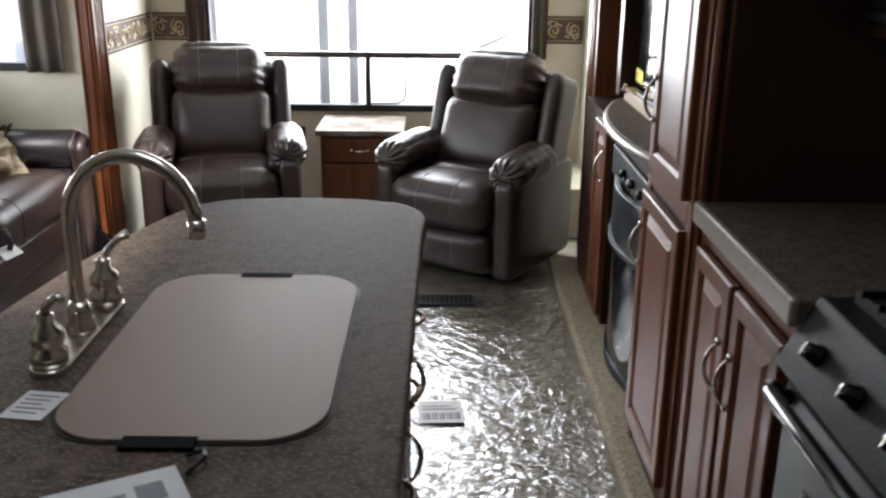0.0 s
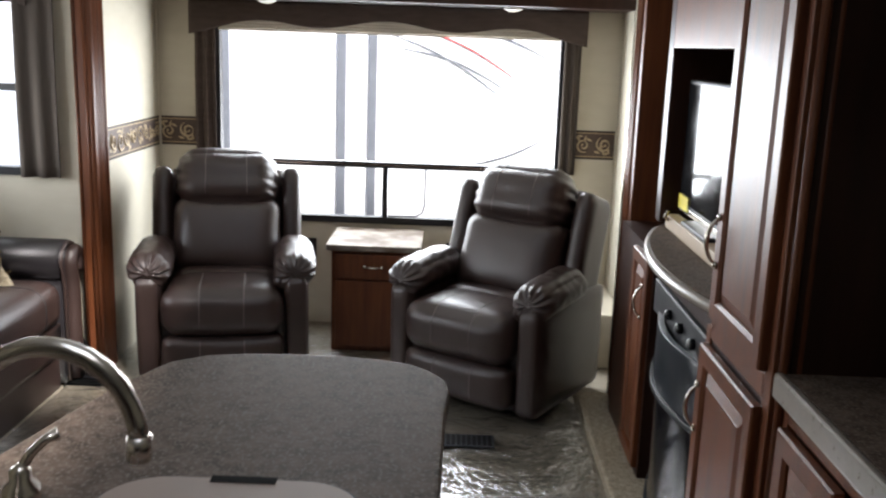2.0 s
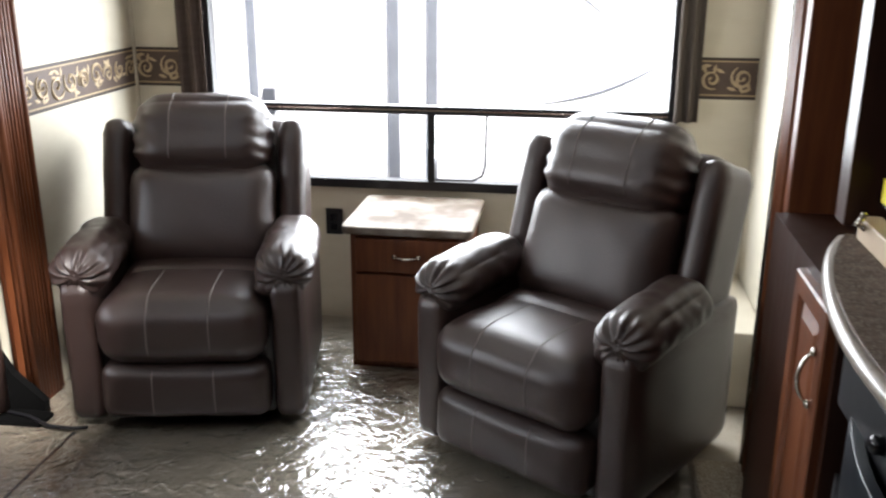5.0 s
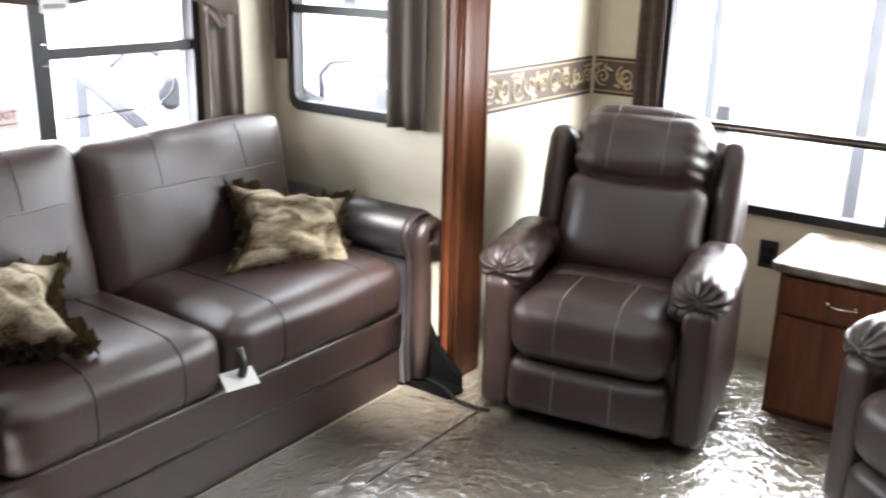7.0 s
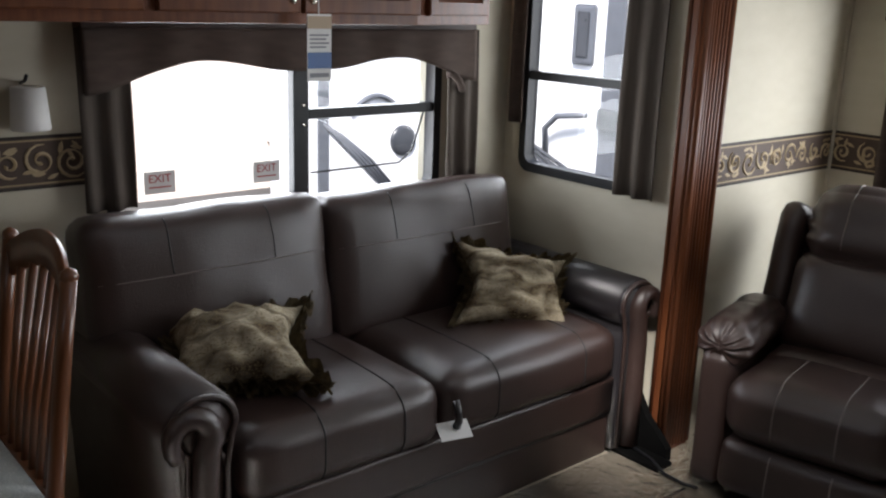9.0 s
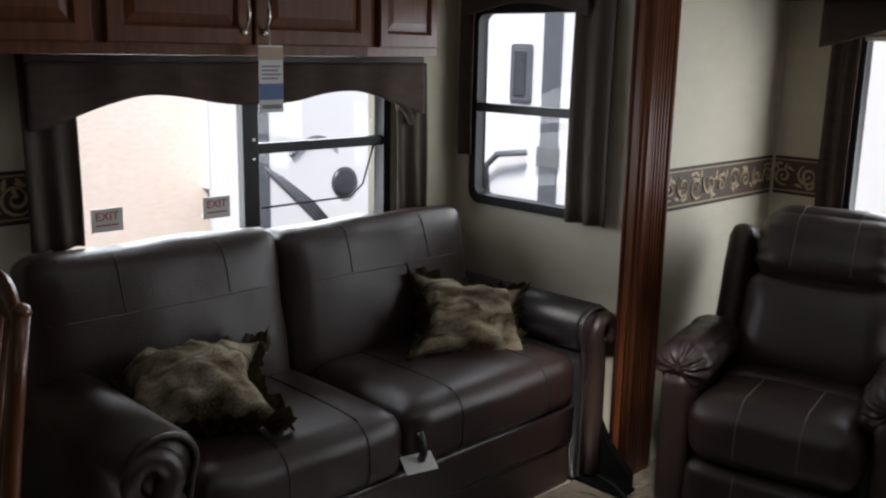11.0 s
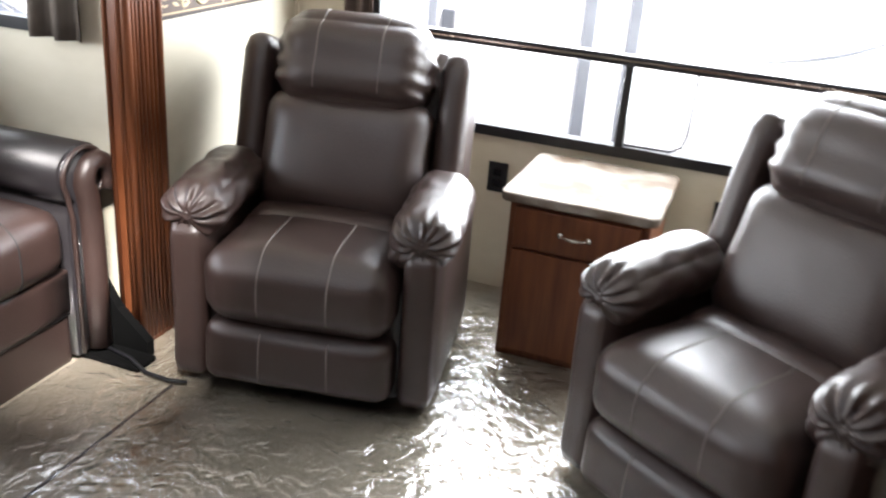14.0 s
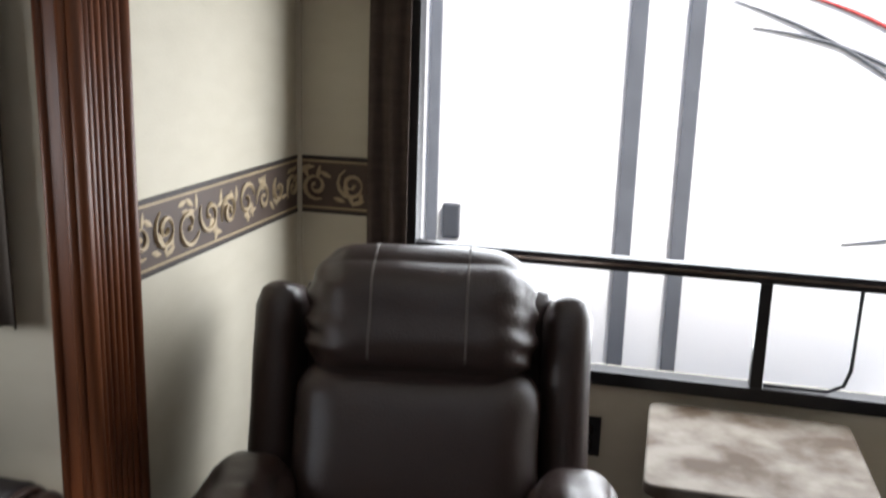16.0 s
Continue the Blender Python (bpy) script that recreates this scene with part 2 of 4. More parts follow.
def bow_handle(length=0.11, out=0.028):
    """An arched pull in the x, z plane's front (towards -y), standing upright."""
    pts = [(0, -out * math.sin(math.pi * k / 12) ** 0.6, length * (k / 12 - 0.5)) for k in range(13)]
    knob = lambda z: moved(lathe([(0.004, 0), (0.009, 0.001), (0.010, 0.006), (0.004, 0.010)], 10), pose(0, 0, z, 90))
    return join(tube(pts, lambda t: 0.0032 + 0.0022 * math.sin(math.pi * t), 8), knob(-length / 2), knob(length / 2))


def door_frame(w, h, t=0.02):
    """Cabinet door frame, its middle at the origin, its face towards -y."""
    f = 0.05 if min(w, h) > 0.2 else 0.032
    bm = bmesh.new()
    rect = lambda a, b, y: [bm.verts.new((x, y, z)) for x, z in ((-a, -b), (a, -b), (a, b), (-a, b))]
    W, H = w / 2, h / 2
    loops = [rect(W, H, 0), rect(W, H, -t + 0.004), rect(W - 0.004, H - 0.004, -t), rect(W - f + 0.008, H - f + 0.008, -t), rect(W - f, H - f, -t + 0.007), rect(W - f, H - f, 0)]
    for u, v in zip(loops, loops[1:] + loops[:1]):
        for k in range(4):
            bm.faces.new((u[k], u[(k + 1) % 4], v[(k + 1) % 4], v[k]))
    return bm


def door_panel(w, h, t=0.02):
    f = 0.05 if min(w, h) > 0.2 else 0.032
    bm = bmesh.new()
    W, H = w / 2 - f, h / 2 - f
    e = min(0.026, H * 0.5, W * 0.5)
    rect = lambda a, b, y: [bm.verts.new((x, y, z)) for x, z in ((-a, -b), (a, -b), (a, b), (-a, b))]
    loops = [rect(W, H, -0.004), rect(W, H, -0.008), rect(W - e, H - e, -t * 0.85), rect(W - e - 0.002, H - e - 0.002, -t * 0.9)]
    bm.faces.new(loops[0])
    bm.faces.new(loops[-1])
    for u, v in zip(loops, loops[1:]):
        for k in range(4):
            bm.faces.new((u[k], u[(k + 1) % 4], v[(k + 1) % 4], v[k]))
    return bm


def panel_door(name, w, h, parent, m):
    d = part(name, door_frame(w, h), wood, parent, m=m)
    part("raised_panel", door_panel(w, h), wood, d)
    return d


def add_door(parent, x, z, w, h, y=0.0, handle="", hz=0.0):
    d = panel_door("door", w, h, parent, pose(x, y, z))
    if handle:
        hx = {"l": -w / 2 + 0.028, "r": w / 2 - 0.028}[handle]
        part("handle", bow_handle(), nickel, d, "brushed nickel bow handle", True, pose(hx, -0.02, hz))
    return d


def pierced(u0, u1, z0, z1, a0, a1, b0, b1, thick):
    """A wall in the x, z plane from y = 0 to thick, with one opening."""
    bm = bmesh.new()
    rect = lambda p, q, r, t, y: [bm.verts.new(c) for c in ((p, y, r), (q, y, r), (q, y, t), (p, y, t))]
    loops = [rect(u0, u1, z0, z1, 0), rect(u0, u1, z0, z1, thick), rect(a0, a1, b0, b1, thick), rect(a0, a1, b0, b1, 0)]
    for u, v in zip(loops, loops[1:] + loops[:1]):
        for k in range(4):
            bm.faces.new((u[k], u[(k + 1) % 4], v[(k + 1) % 4], v[k]))
    return bm


# ---- the shell ----
def structure(name, bm, material, label, cat, parent=None):
    ob = part(name, bm, material, parent)
    return tagged(ob, label, cat, "", "structure")


structure("floor", box(-1.58, 2.35, -1.3, 5.75, -0.08, 0.0), carpet, "beige carpeted floor under clear protective film", "floor")
structure("wall_rear", moved(pierced(-0.57, 1.82, 0, 2.05, -0.265, 1.53, 0.575, 1.66, 0.1), pose(0, 5.65, 0)), wallpaper, "beige mottled papered rear wall with wide window opening", "wall")
structure("wall_west", box(-0.67, -0.57, 4.80, 5.75, 0, 2.05), wallpaper, "beige papered side wall with patterned border", "wall")
structure("wall_slide_end", moved(pierced(-1.58, -0.60, 0, 2.05, -1.36, -0.78, 0.905, 1.64, 0.06), pose(0, 4.74, 0)), wallpaper, "beige papered end wall of the sofa slide-out", "wall")
structure("wall_slide_west", moved(pierced(0.4, 4.74, 0, 2.05, 3.13, 4.38, 0.83, 1.42, 0.11), pose(-1.47, 0, 0, 0, 0, 90)), wallpaper, "beige papered slide-out wall behind the sofa", "wall")
structure("wall_slide_near", box(-1.47, -0.57, 0.30, 0.40, 0, 2.05), wallpaper, "plain beige slide-out wall", "wall")
structure("wall_west_near", box(-0.67, -0.57, -1.3, 0.30, 0, 2.05), wallpaper, "plain beige wall by the kitchen", "wall")
# Unseen closing wall, coloured dark to cut bounce light in the kitchen.
structure("wall_front", box(-0.67, 2.35, -1.4, -1.3, 0, 2.05), wood_shaded, "plain dark wood wall behind the kitchen", "wall")
structure("wall_east", box(1.82, 1.92, 4.62, 5.75, 0, 2.05), wallpaper, "beige papered side wall beside the recliner", "wall")
structure("wall_kitchen", box(2.25, 2.35, -1.3, 4.62, 0, 2.05), wallpaper, "plain beige wall behind the kitchen cabinets", "wall")
structure("wall_kitchen_end", box(1.92, 2.35, 4.62, 4.72, 0, 2.05), wallpaper, "plain slide-out end wall", "wall")
# Two unseen openings added in the ceiling let the roof fill lamps through.
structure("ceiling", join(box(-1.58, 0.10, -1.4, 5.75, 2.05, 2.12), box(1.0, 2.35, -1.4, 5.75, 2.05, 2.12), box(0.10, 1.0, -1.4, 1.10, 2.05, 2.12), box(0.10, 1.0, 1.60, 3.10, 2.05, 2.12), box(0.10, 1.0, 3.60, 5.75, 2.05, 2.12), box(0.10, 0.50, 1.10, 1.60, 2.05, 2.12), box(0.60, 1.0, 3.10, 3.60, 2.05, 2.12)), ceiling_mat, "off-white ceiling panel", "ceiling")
structure("kitchen_step", box(1.55, 2.25, -1.0, 4.60, 0.0, 0.055, 0.012), lip_carpet, "speckled beige carpeted slide-out step along the cabinets", "step")
structure("wall_ledge", box(1.64, 1.82, 5.05, 5.65, 0, 0.27, 0.01), wallpaper, "low beige boxed ledge in the rear corner", "ledge")

# fluted casing round the slide-out opening
post = thing("trim_post", "tall fluted reddish cherry wood casing post", "trim", kind="structure")
part("casing", box(-0.615, -0.548, 4.69, 4.845, 0, 2.05, 0.006), wood, post)
for k in range(5):
    part("flute", moved(tube([(0, 0, 0.02), (0, 0, 2.04)], 0.0075, 8), pose(-0.547, 4.738 + k * 0.018, 0)), wood, post, smooth=True)
for y, r in ((4.700, 0.014), (4.722, 0.009), (4.834, 0.013)):
    part("bead", moved(tube([(0, 0, 0.02), (0, 0, 2.04)], r, 10), pose(-0.548, y, 0)), wood, post, smooth=True)
for x, r in ((-0.563, 0.010), (-0.606, 0.008)):
    part("edge_bead", moved(tube([(0, 0, 0.02), (0, 0, 2.04)], r, 8), pose(x, 4.691, 0)), wood, post, smooth=True)

# Black wedge and strip added to draw the shadow at the post's foot.
flap = thing("slide_seal", "black rubber sweep seal at the foot of the casing post", "seal", kind="structure")
wedge = bmesh.new()
for y in (4.655, 4.685):
    wedge.faces.new([wedge.verts.new((x, y, z)) for x, z in ((-0.80, 0.0), (-0.50, 0.0), (-0.50, 0.05), (-0.60, 0.14), (-0.68, 0.27), (-0.80, 0.30))])
vw = list(wedge.verts)
for k in range(6):
    wedge.faces.new((vw[k], vw[(k + 1) % 6], vw[6 + (k + 1) % 6], vw[6 + k]))
part("flap", wedge, shadow_black, flap)
part("foot_strip", box(-0.80, -0.47, 4.57, 4.655, 0.0, 0.018, 0.006), shadow_black, flap)

post = thing("trim_post", "dark fluted cherry wood casing beside the television niche", "trim", kind="structure")
part("casing", box(1.69, 1.83, 4.42, 4.60, 0, 2.05, 0.006), wood, post)
for k in range(4):
    part("flute", moved(tube([(0, 0, 0.02), (0, 0, 2.04)], 0.0085, 8), pose(1.689, 4.475 + k * 0.024, 0)), wood, post, smooth=True)
# Nickel bead added to draw the silvery highlight along the casing's edge.
part("bead", moved(tube([(0, 0, 0.02), (0, 0, 2.04)], 0.012, 8), pose(1.692, 4.59, 0)), nickel, post, "pale metal edge strip", True)
part("seal", box(1.80, 1.83, 4.60, 4.66, 0, 2.05, 0.006), black, post, "black rubber seal")
structure("trim", box(1.785, 1.815, 4.98, 5.03, 0, 2.05, 0.006), plastic_white, "pale vertical trim strip on the side wall", "trim")


def border(name, m, length, start=0.0):
    """Wallpaper border: dark strip with edge lines and tan scrolls, along +x from the origin, its face towards -y."""
    top = thing(name, "brown wallpaper border with tan scroll pattern", "border", m, kind="structure")
    part("strip", box(0, length, -0.002, 0, 0, 0.150), band_mat, top)
    for z in (0.0, 0.142):
        part("edge_band", box(0, length, -0.0035, -0.0021, z, z + 0.008), band_edge, top)
    for z in (0.012, 0.134):
        part("edge_line", box(0, length, -0.0035, -0.0021, z, z + 0.005), band_line, top)
    rnd = random.Random(3)
    n = max(1, int(length / 0.085))
    for k in range(n):
        cx, up = (k + 0.5) * length / n, 1 if k % 2 else -1
        pts = []
        size, turns, start_a = rnd.uniform(0.75, 1.15), rnd.uniform(2.2, 3.8), rnd.uniform(0, 3)
        for i in range(22):
            a = start_a + i / 21 * turns * math.pi
            r = (0.006 + 0.040 * (1 - i / 21)) * size
            pts.append((max(0.004, min(length - 0.004, cx + r * 0.95 * math.cos(a))), -0.0032, 0.075 + up * (0.004 + r * 0.95 * math.sin(a))))
        part("scroll", tube(pts, lambda t: 0.0018 + 0.0044 * abs(math.sin(2.5 * math.pi * t)), 5), scroll_mat, top)
        for j in range(5):
            lx, lz, an = cx + rnd.uniform(-0.04, 0.04), 0.075 - up * rnd.uniform(0.012, 0.045), rnd.uniform(0, 180)
            lx = max(0.02, min(length - 0.02, lx))
            leaf = moved(lathe([(0.001, -0.017), (0.005, -0.008), (0.0065, 0), (0.004, 0.01), (0.001, 0.018)], 8), pose(lx, -0.0025, lz, 0, an, 0) @ Matrix.Diagonal((1, 0.2, 1, 1)))
            part("leaf", leaf, scroll_mat, top)
    return top


border("trim_border", pose(-0.57, 4.846, 0.943, 0, 0, 90), 0.803)
border("trim_border", pose(-0.57, 5.65, 0.943), 0.20)
border("trim_border", pose(1.60, 5.65, 0.943), 0.215)
border("trim_border", pose(-1.47, 1.6, 0.985, 0, 0, 90), 1.47)
structure("trim_corner", box(-0.575, -0.558, 5.638, 5.655, 0, 2.05, 0.004), wallpaper, "beige corner bead where the walls meet", "trim")


# ---- windows ----
def window(name, label, m, w, h, bars, panes, r=0.035, fw=0.04):
    """Window in the x, z plane about its lower left corner, room side towards -y. bars: (x0, x1, z0, z1)."""
    top = thing(name, label, "window", m, kind="structure")

    def ring(ox, oz, ow, oh, rad):
        pts = []
        for cx, cz, a0 in ((ox + ow - rad, oz + rad, -90), (ox + ow - rad, oz + oh - rad, 0), (ox + rad, oz + oh - rad, 90), (ox + rad, oz + rad, 180)):
            pts += [(cx + rad * math.cos(radians(a0 + k * 15)), cz + rad * math.sin(radians(a0 + k * 15))) for k in range(7)]
        return pts
    a, b = ring(-0.012, -0.012, w + 0.024, h + 0.024, r + 0.02), ring(fw * 0.6, fw * 0.6, w - fw * 1.2, h - fw * 1.2, r)
    bm = bmesh.new()
    loops = [[bm.verts.new((x, y, z)) for x, z in ps] for ps, y in ((a, 0.04), (a, -0.012), (b, -0.014), (b, 0.04))]
    for u, v in zip(loops, loops[1:] + loops[:1]):
        for k in range(len(u)):
            bm.faces.new((u[k], u[(k + 1) % len(u)], v[(k + 1) % len(u)], v[k]))
    part("window_frame", bm, black, top, "black metal window frame")
    for x0, x1, z0, z1 in bars:
        part("glazing_bar", box(x0, x1, -0.010, 0.03, z0, z1, 0.004), black, top)
    for x0, x1, z0, z1 in panes:
        sheet = bpy.data.meshes.new("pane")
        sheet.from_pydata([(x0, 0.014, z0), (x1, 0.014, z0), (x1, 0.014, z1), (x0, 0.014, z1)], [], [(0, 1, 2, 3)])
        sheet.materials.append(glass)
        p = new("pane", sheet)
        p.parent = top
        p.visible_shadow = False
    return top


W1 = window("window_1", "wide black-framed rear window with sliding lower panes", pose(-0.265, 5.645, 0.572), 1.795, 1.09,
            [(0.02, 1.775, 0.285, 0.318), (0.872, 0.902, 0.02, 0.286)], [(0.02, 1.775, 0.30, 1.07), (0.02, 0.88, 0.02, 0.29), (0.89, 1.775, 0.02, 0.29)])
part("vent_rail", tube([(1.10, 0.0, 0.285), (1.097, 0.0, 0.09), (1.085, 0.0, 0.05), (1.05, 0.0, 0.032), (0.905, 0.0, 0.03)], 0.005, 6), black, W1, smooth=True)
part("window_rail", box(0.03, 1.77, -0.016, -0.0105, 0.300, 0.306), nickel, W1, "thin aluminium edge line")
W2 = window("window_2", "black-framed window behind the sofa with hinged vent", pose(-1.475, 3.13, 0.83, 0, 0, 90), 1.25, 0.59,
            [(0.625, 0.685, 0.02, 0.57), (0.685, 1.225, 0.30, 0.335)], [(0.02, 0.63, 0.02, 0.57), (0.68, 1.23, 0.02, 0.31), (0.68, 1.23, 0.33, 0.57)])
part("vent_rail", tube([(0.70, 0.004, 0.115), (1.08, 0.004, 0.118), (1.14, 0.004, 0.16), (1.19, 0.004, 0.30)], 0.004, 6), black, W2, smooth=True)
for z in (0.285, 0.35):
    part("latch", moved(lathe([(0.004, 0), (0.006, 0.004), (0.003, 0.012)], 8), pose(0.66, -0.010, z, 90)), nickel, W2)
W3 = window("window_3", "small black-framed window with rounded corners and mid rail", pose(-1.36, 4.735, 0.905), 0.58, 0.735, [(0.02, 0.56, 0.345, 0.378)], [(0.02, 0.56, 0.02, 0.36), (0.02, 0.56, 0.37, 0.71)])


def letters(name, text, size, m, material, parent):
    cu = bpy.data.curves.new(name, "FONT")
    cu.body, cu.size, cu.extrude, cu.align_x = text, size, 0.0004, "CENTER"
    tmp = bpy.data.objects.new("tmp_text", cu)
    scene.collection.objects.link(tmp)
    me = bpy.data.meshes.new_from_object(tmp.evaluated_get(bpy.context.evaluated_depsgraph_get()))
    bpy.data.objects.remove(tmp)
    me.materials.clear()
    me.materials.append(material)
    ob = new(name, me)
    ob.parent, ob.matrix_basis = parent, m
    return ob


for x in (0.16, 0.53):
    lab = part("exit_label", box(x - 0.05, x + 0.05, 0.008, 0.0105, 0.10, 0.17, 0.0005, 1), paper, W2, "small exit label stuck to the pane")
    letters("lettering", "EXIT", 0.036, pose(x, 0.007, 0.135, 90), red_print, lab)
    part("text_bar", box(x - 0.035, x + 0.035, 0.0065, 0.0075, 0.118, 0.122), red_print, lab)


# ---- curtains and valances ----
def drape(length, height, folds, depth, lower=None, thick=0.006, n=64, rows=10):
    """Hanging cloth along +x from the origin down to lower(x) below zero; folds towards -y."""
    bm = bmesh.new()
    lower = lower or (lambda u: height)
    for side in (0, thick):
        g = []
        for j in range(rows + 1):
            row = []
            for i in range(n + 1):
                u, v = i / n, j / rows
                y = -depth * (0.5 + 0.5 * math.sin(u * folds * math.tau + 0.6 * math.sin(3 * v))) * (0.45 + 0.55 * v)
                row.append(bm.verts.new((u * length, y + side, -v * lower(u))))
            g.append(row)
        for a, b in zip(g, g[1:]):
            for i in range(n):
                bm.faces.new((a[i], a[i + 1], b[i + 1], b[i]))
        if side == 0:
            first = g
    edge = lambda q: q[0] + [r[-1] for r in q[1:]] + q[-1][-2::-1] + [r[0] for r in q[-2:0:-1]]
    a, b = edge(first), edge(g)
    for k in range(len(a)):
        bm.faces.new((a[k], a[(k + 1) % len(a)], b[(k + 1) % len(a)], b[k]))
    return bm


v = thing("valance", "dark brown fabric valance with scalloped hem over the rear window", "valance")
part("board", box(-0.36, 1.62, 5.50, 5.642, 1.665, 1.687, 0.003), wood_shaded, v)
part("cloth", moved(drape(1.98, 0.2, 9, 0.012, lambda u: 0.095 + 0.05 * abs(2 * u - 1) ** 3 + 0.02 * math.cos(u * 3 * math.tau), n=120), pose(-0.36, 5.50, 1.68)), fabric, v, smooth=True)
part("shade_roll", moved(drape(1.74, 0.12, 1, 0.004), pose(-0.24, 5.61, 1.66)), shade_mat, v, "rolled pale day shade", True)
for k in range(5):
    part("shade_pleat", tube([(-0.24, 5.602, 1.555 + k * 0.014), (1.50, 5.602, 1.555 + k * 0.014)], 0.005, 6), shade_mat, v, smooth=True)
for x0, w, mt in ((-0.365, 0.105, fabric), (1.525, 0.085, curtain_mat)):
    c = thing("curtain", "narrow gathered side curtain beside the rear window", "curtain", group="rear window curtains")
    part("cloth", moved(drape(w, 0.80, 2, 0.03, n=24), pose(x0, 5.625, 1.66)), mt, c, smooth=True)

v = thing("valance", "brown fabric valance with wavy hem above the sofa window", "valance")
part("board", box(-1.465, -1.40, 3.05, 4.50, 1.43, 1.452, 0.003), wood_shaded, v)
part("cloth", moved(drape(1.45, 0.15, 7, 0.012, lambda u: 0.115 + 0.04 * math.cos(u * 2 * math.tau) * (0.4 + 0.6 * abs(2 * u - 1)) + 0.03 * abs(2 * u - 1) ** 2, n=110), pose(-1.40, 3.05, 1.43, 0, 0, 90)), fabric, v, smooth=True)
part("shade_roll", moved(drape(1.2, 0.085, 1, 0.004), pose(-1.455, 3.16, 1.43, 0, 0, 90)), shade_mat, v, "rolled pale day shade", True)
c = thing("curtain", "brown tied side curtain beside the sofa window", "curtain", group="sofa window curtains")
part("cloth", moved(drape(0.15, 0.52, 2, 0.03, n=24), pose(-1.43, 3.04, 1.43, 0, 0, 90)), curtain_mat, c, smooth=True)
c = thing("curtain", "brown side curtain with curled trim at the sofa window", "curtain", group="sofa window curtains")
part("cloth", moved(drape(0.15, 0.56, 2, 0.03, n=24), pose(-1.43, 4.385, 1.43, 0, 0, 90)), curtain_mat, c, smooth=True)
part("curl", tube([(-1.41 + 0.03 * math.sin(k * 0.5), 4.37 + 0.012 * k, 1.27 - 0.008 * k + 0.012 * math.sin(k)) for k in range(11)], 0.014, 8), fabric, c, smooth=True)
c = thing("curtain", "brown side curtain hanging on the end wall", "curtain")
part("cloth", moved(drape(0.17, 0.86, 2, 0.035, n=24), pose(-0.865, 4.715, 1.75)), curtain_mat, c, smooth=True)
v = thing("valance", "brown scalloped valance over the small end window", "valance")
part("cloth", moved(drape(0.60, 0.2, 3, 0.012, lambda u: 0.20 - 0.05 * math.sin(math.pi * u), n=60), pose(-1.40, 4.70, 1.80)), fabric, v, smooth=True)
part("side_drop", moved(drape(0.07, 0.7, 1, 0.02, n=16), pose(-1.42, 4.715, 1.78)), fabric, v, smooth=True)

s = thing("soffit", "dark cherry wood soffit across the rear wall", "soffit", kind="structure")
part("panel", box(-0.565, 1.815, 5.28, 5.645, 1.69, 2.048, 0.006), wood_shaded, s)
for x in (0.05, 1.24):
    l = thing("puck_light", "small round white ceiling puck light, switched off", "light", pose(x, 5.40, 1.689), group="puck lights")
    part("housing", moved(lathe([(0.045, 0), (0.045, -0.008), (0.032, -0.014)], 20), pose(0, 0, 0)), plastic_white, l, smooth=True)
    part("lens", moved(lathe([(0.031, -0.012), (0.024, -0.019), (0.002, -0.021)], 20), pose(0, 0, 0)), shade_mat, l, smooth=True)


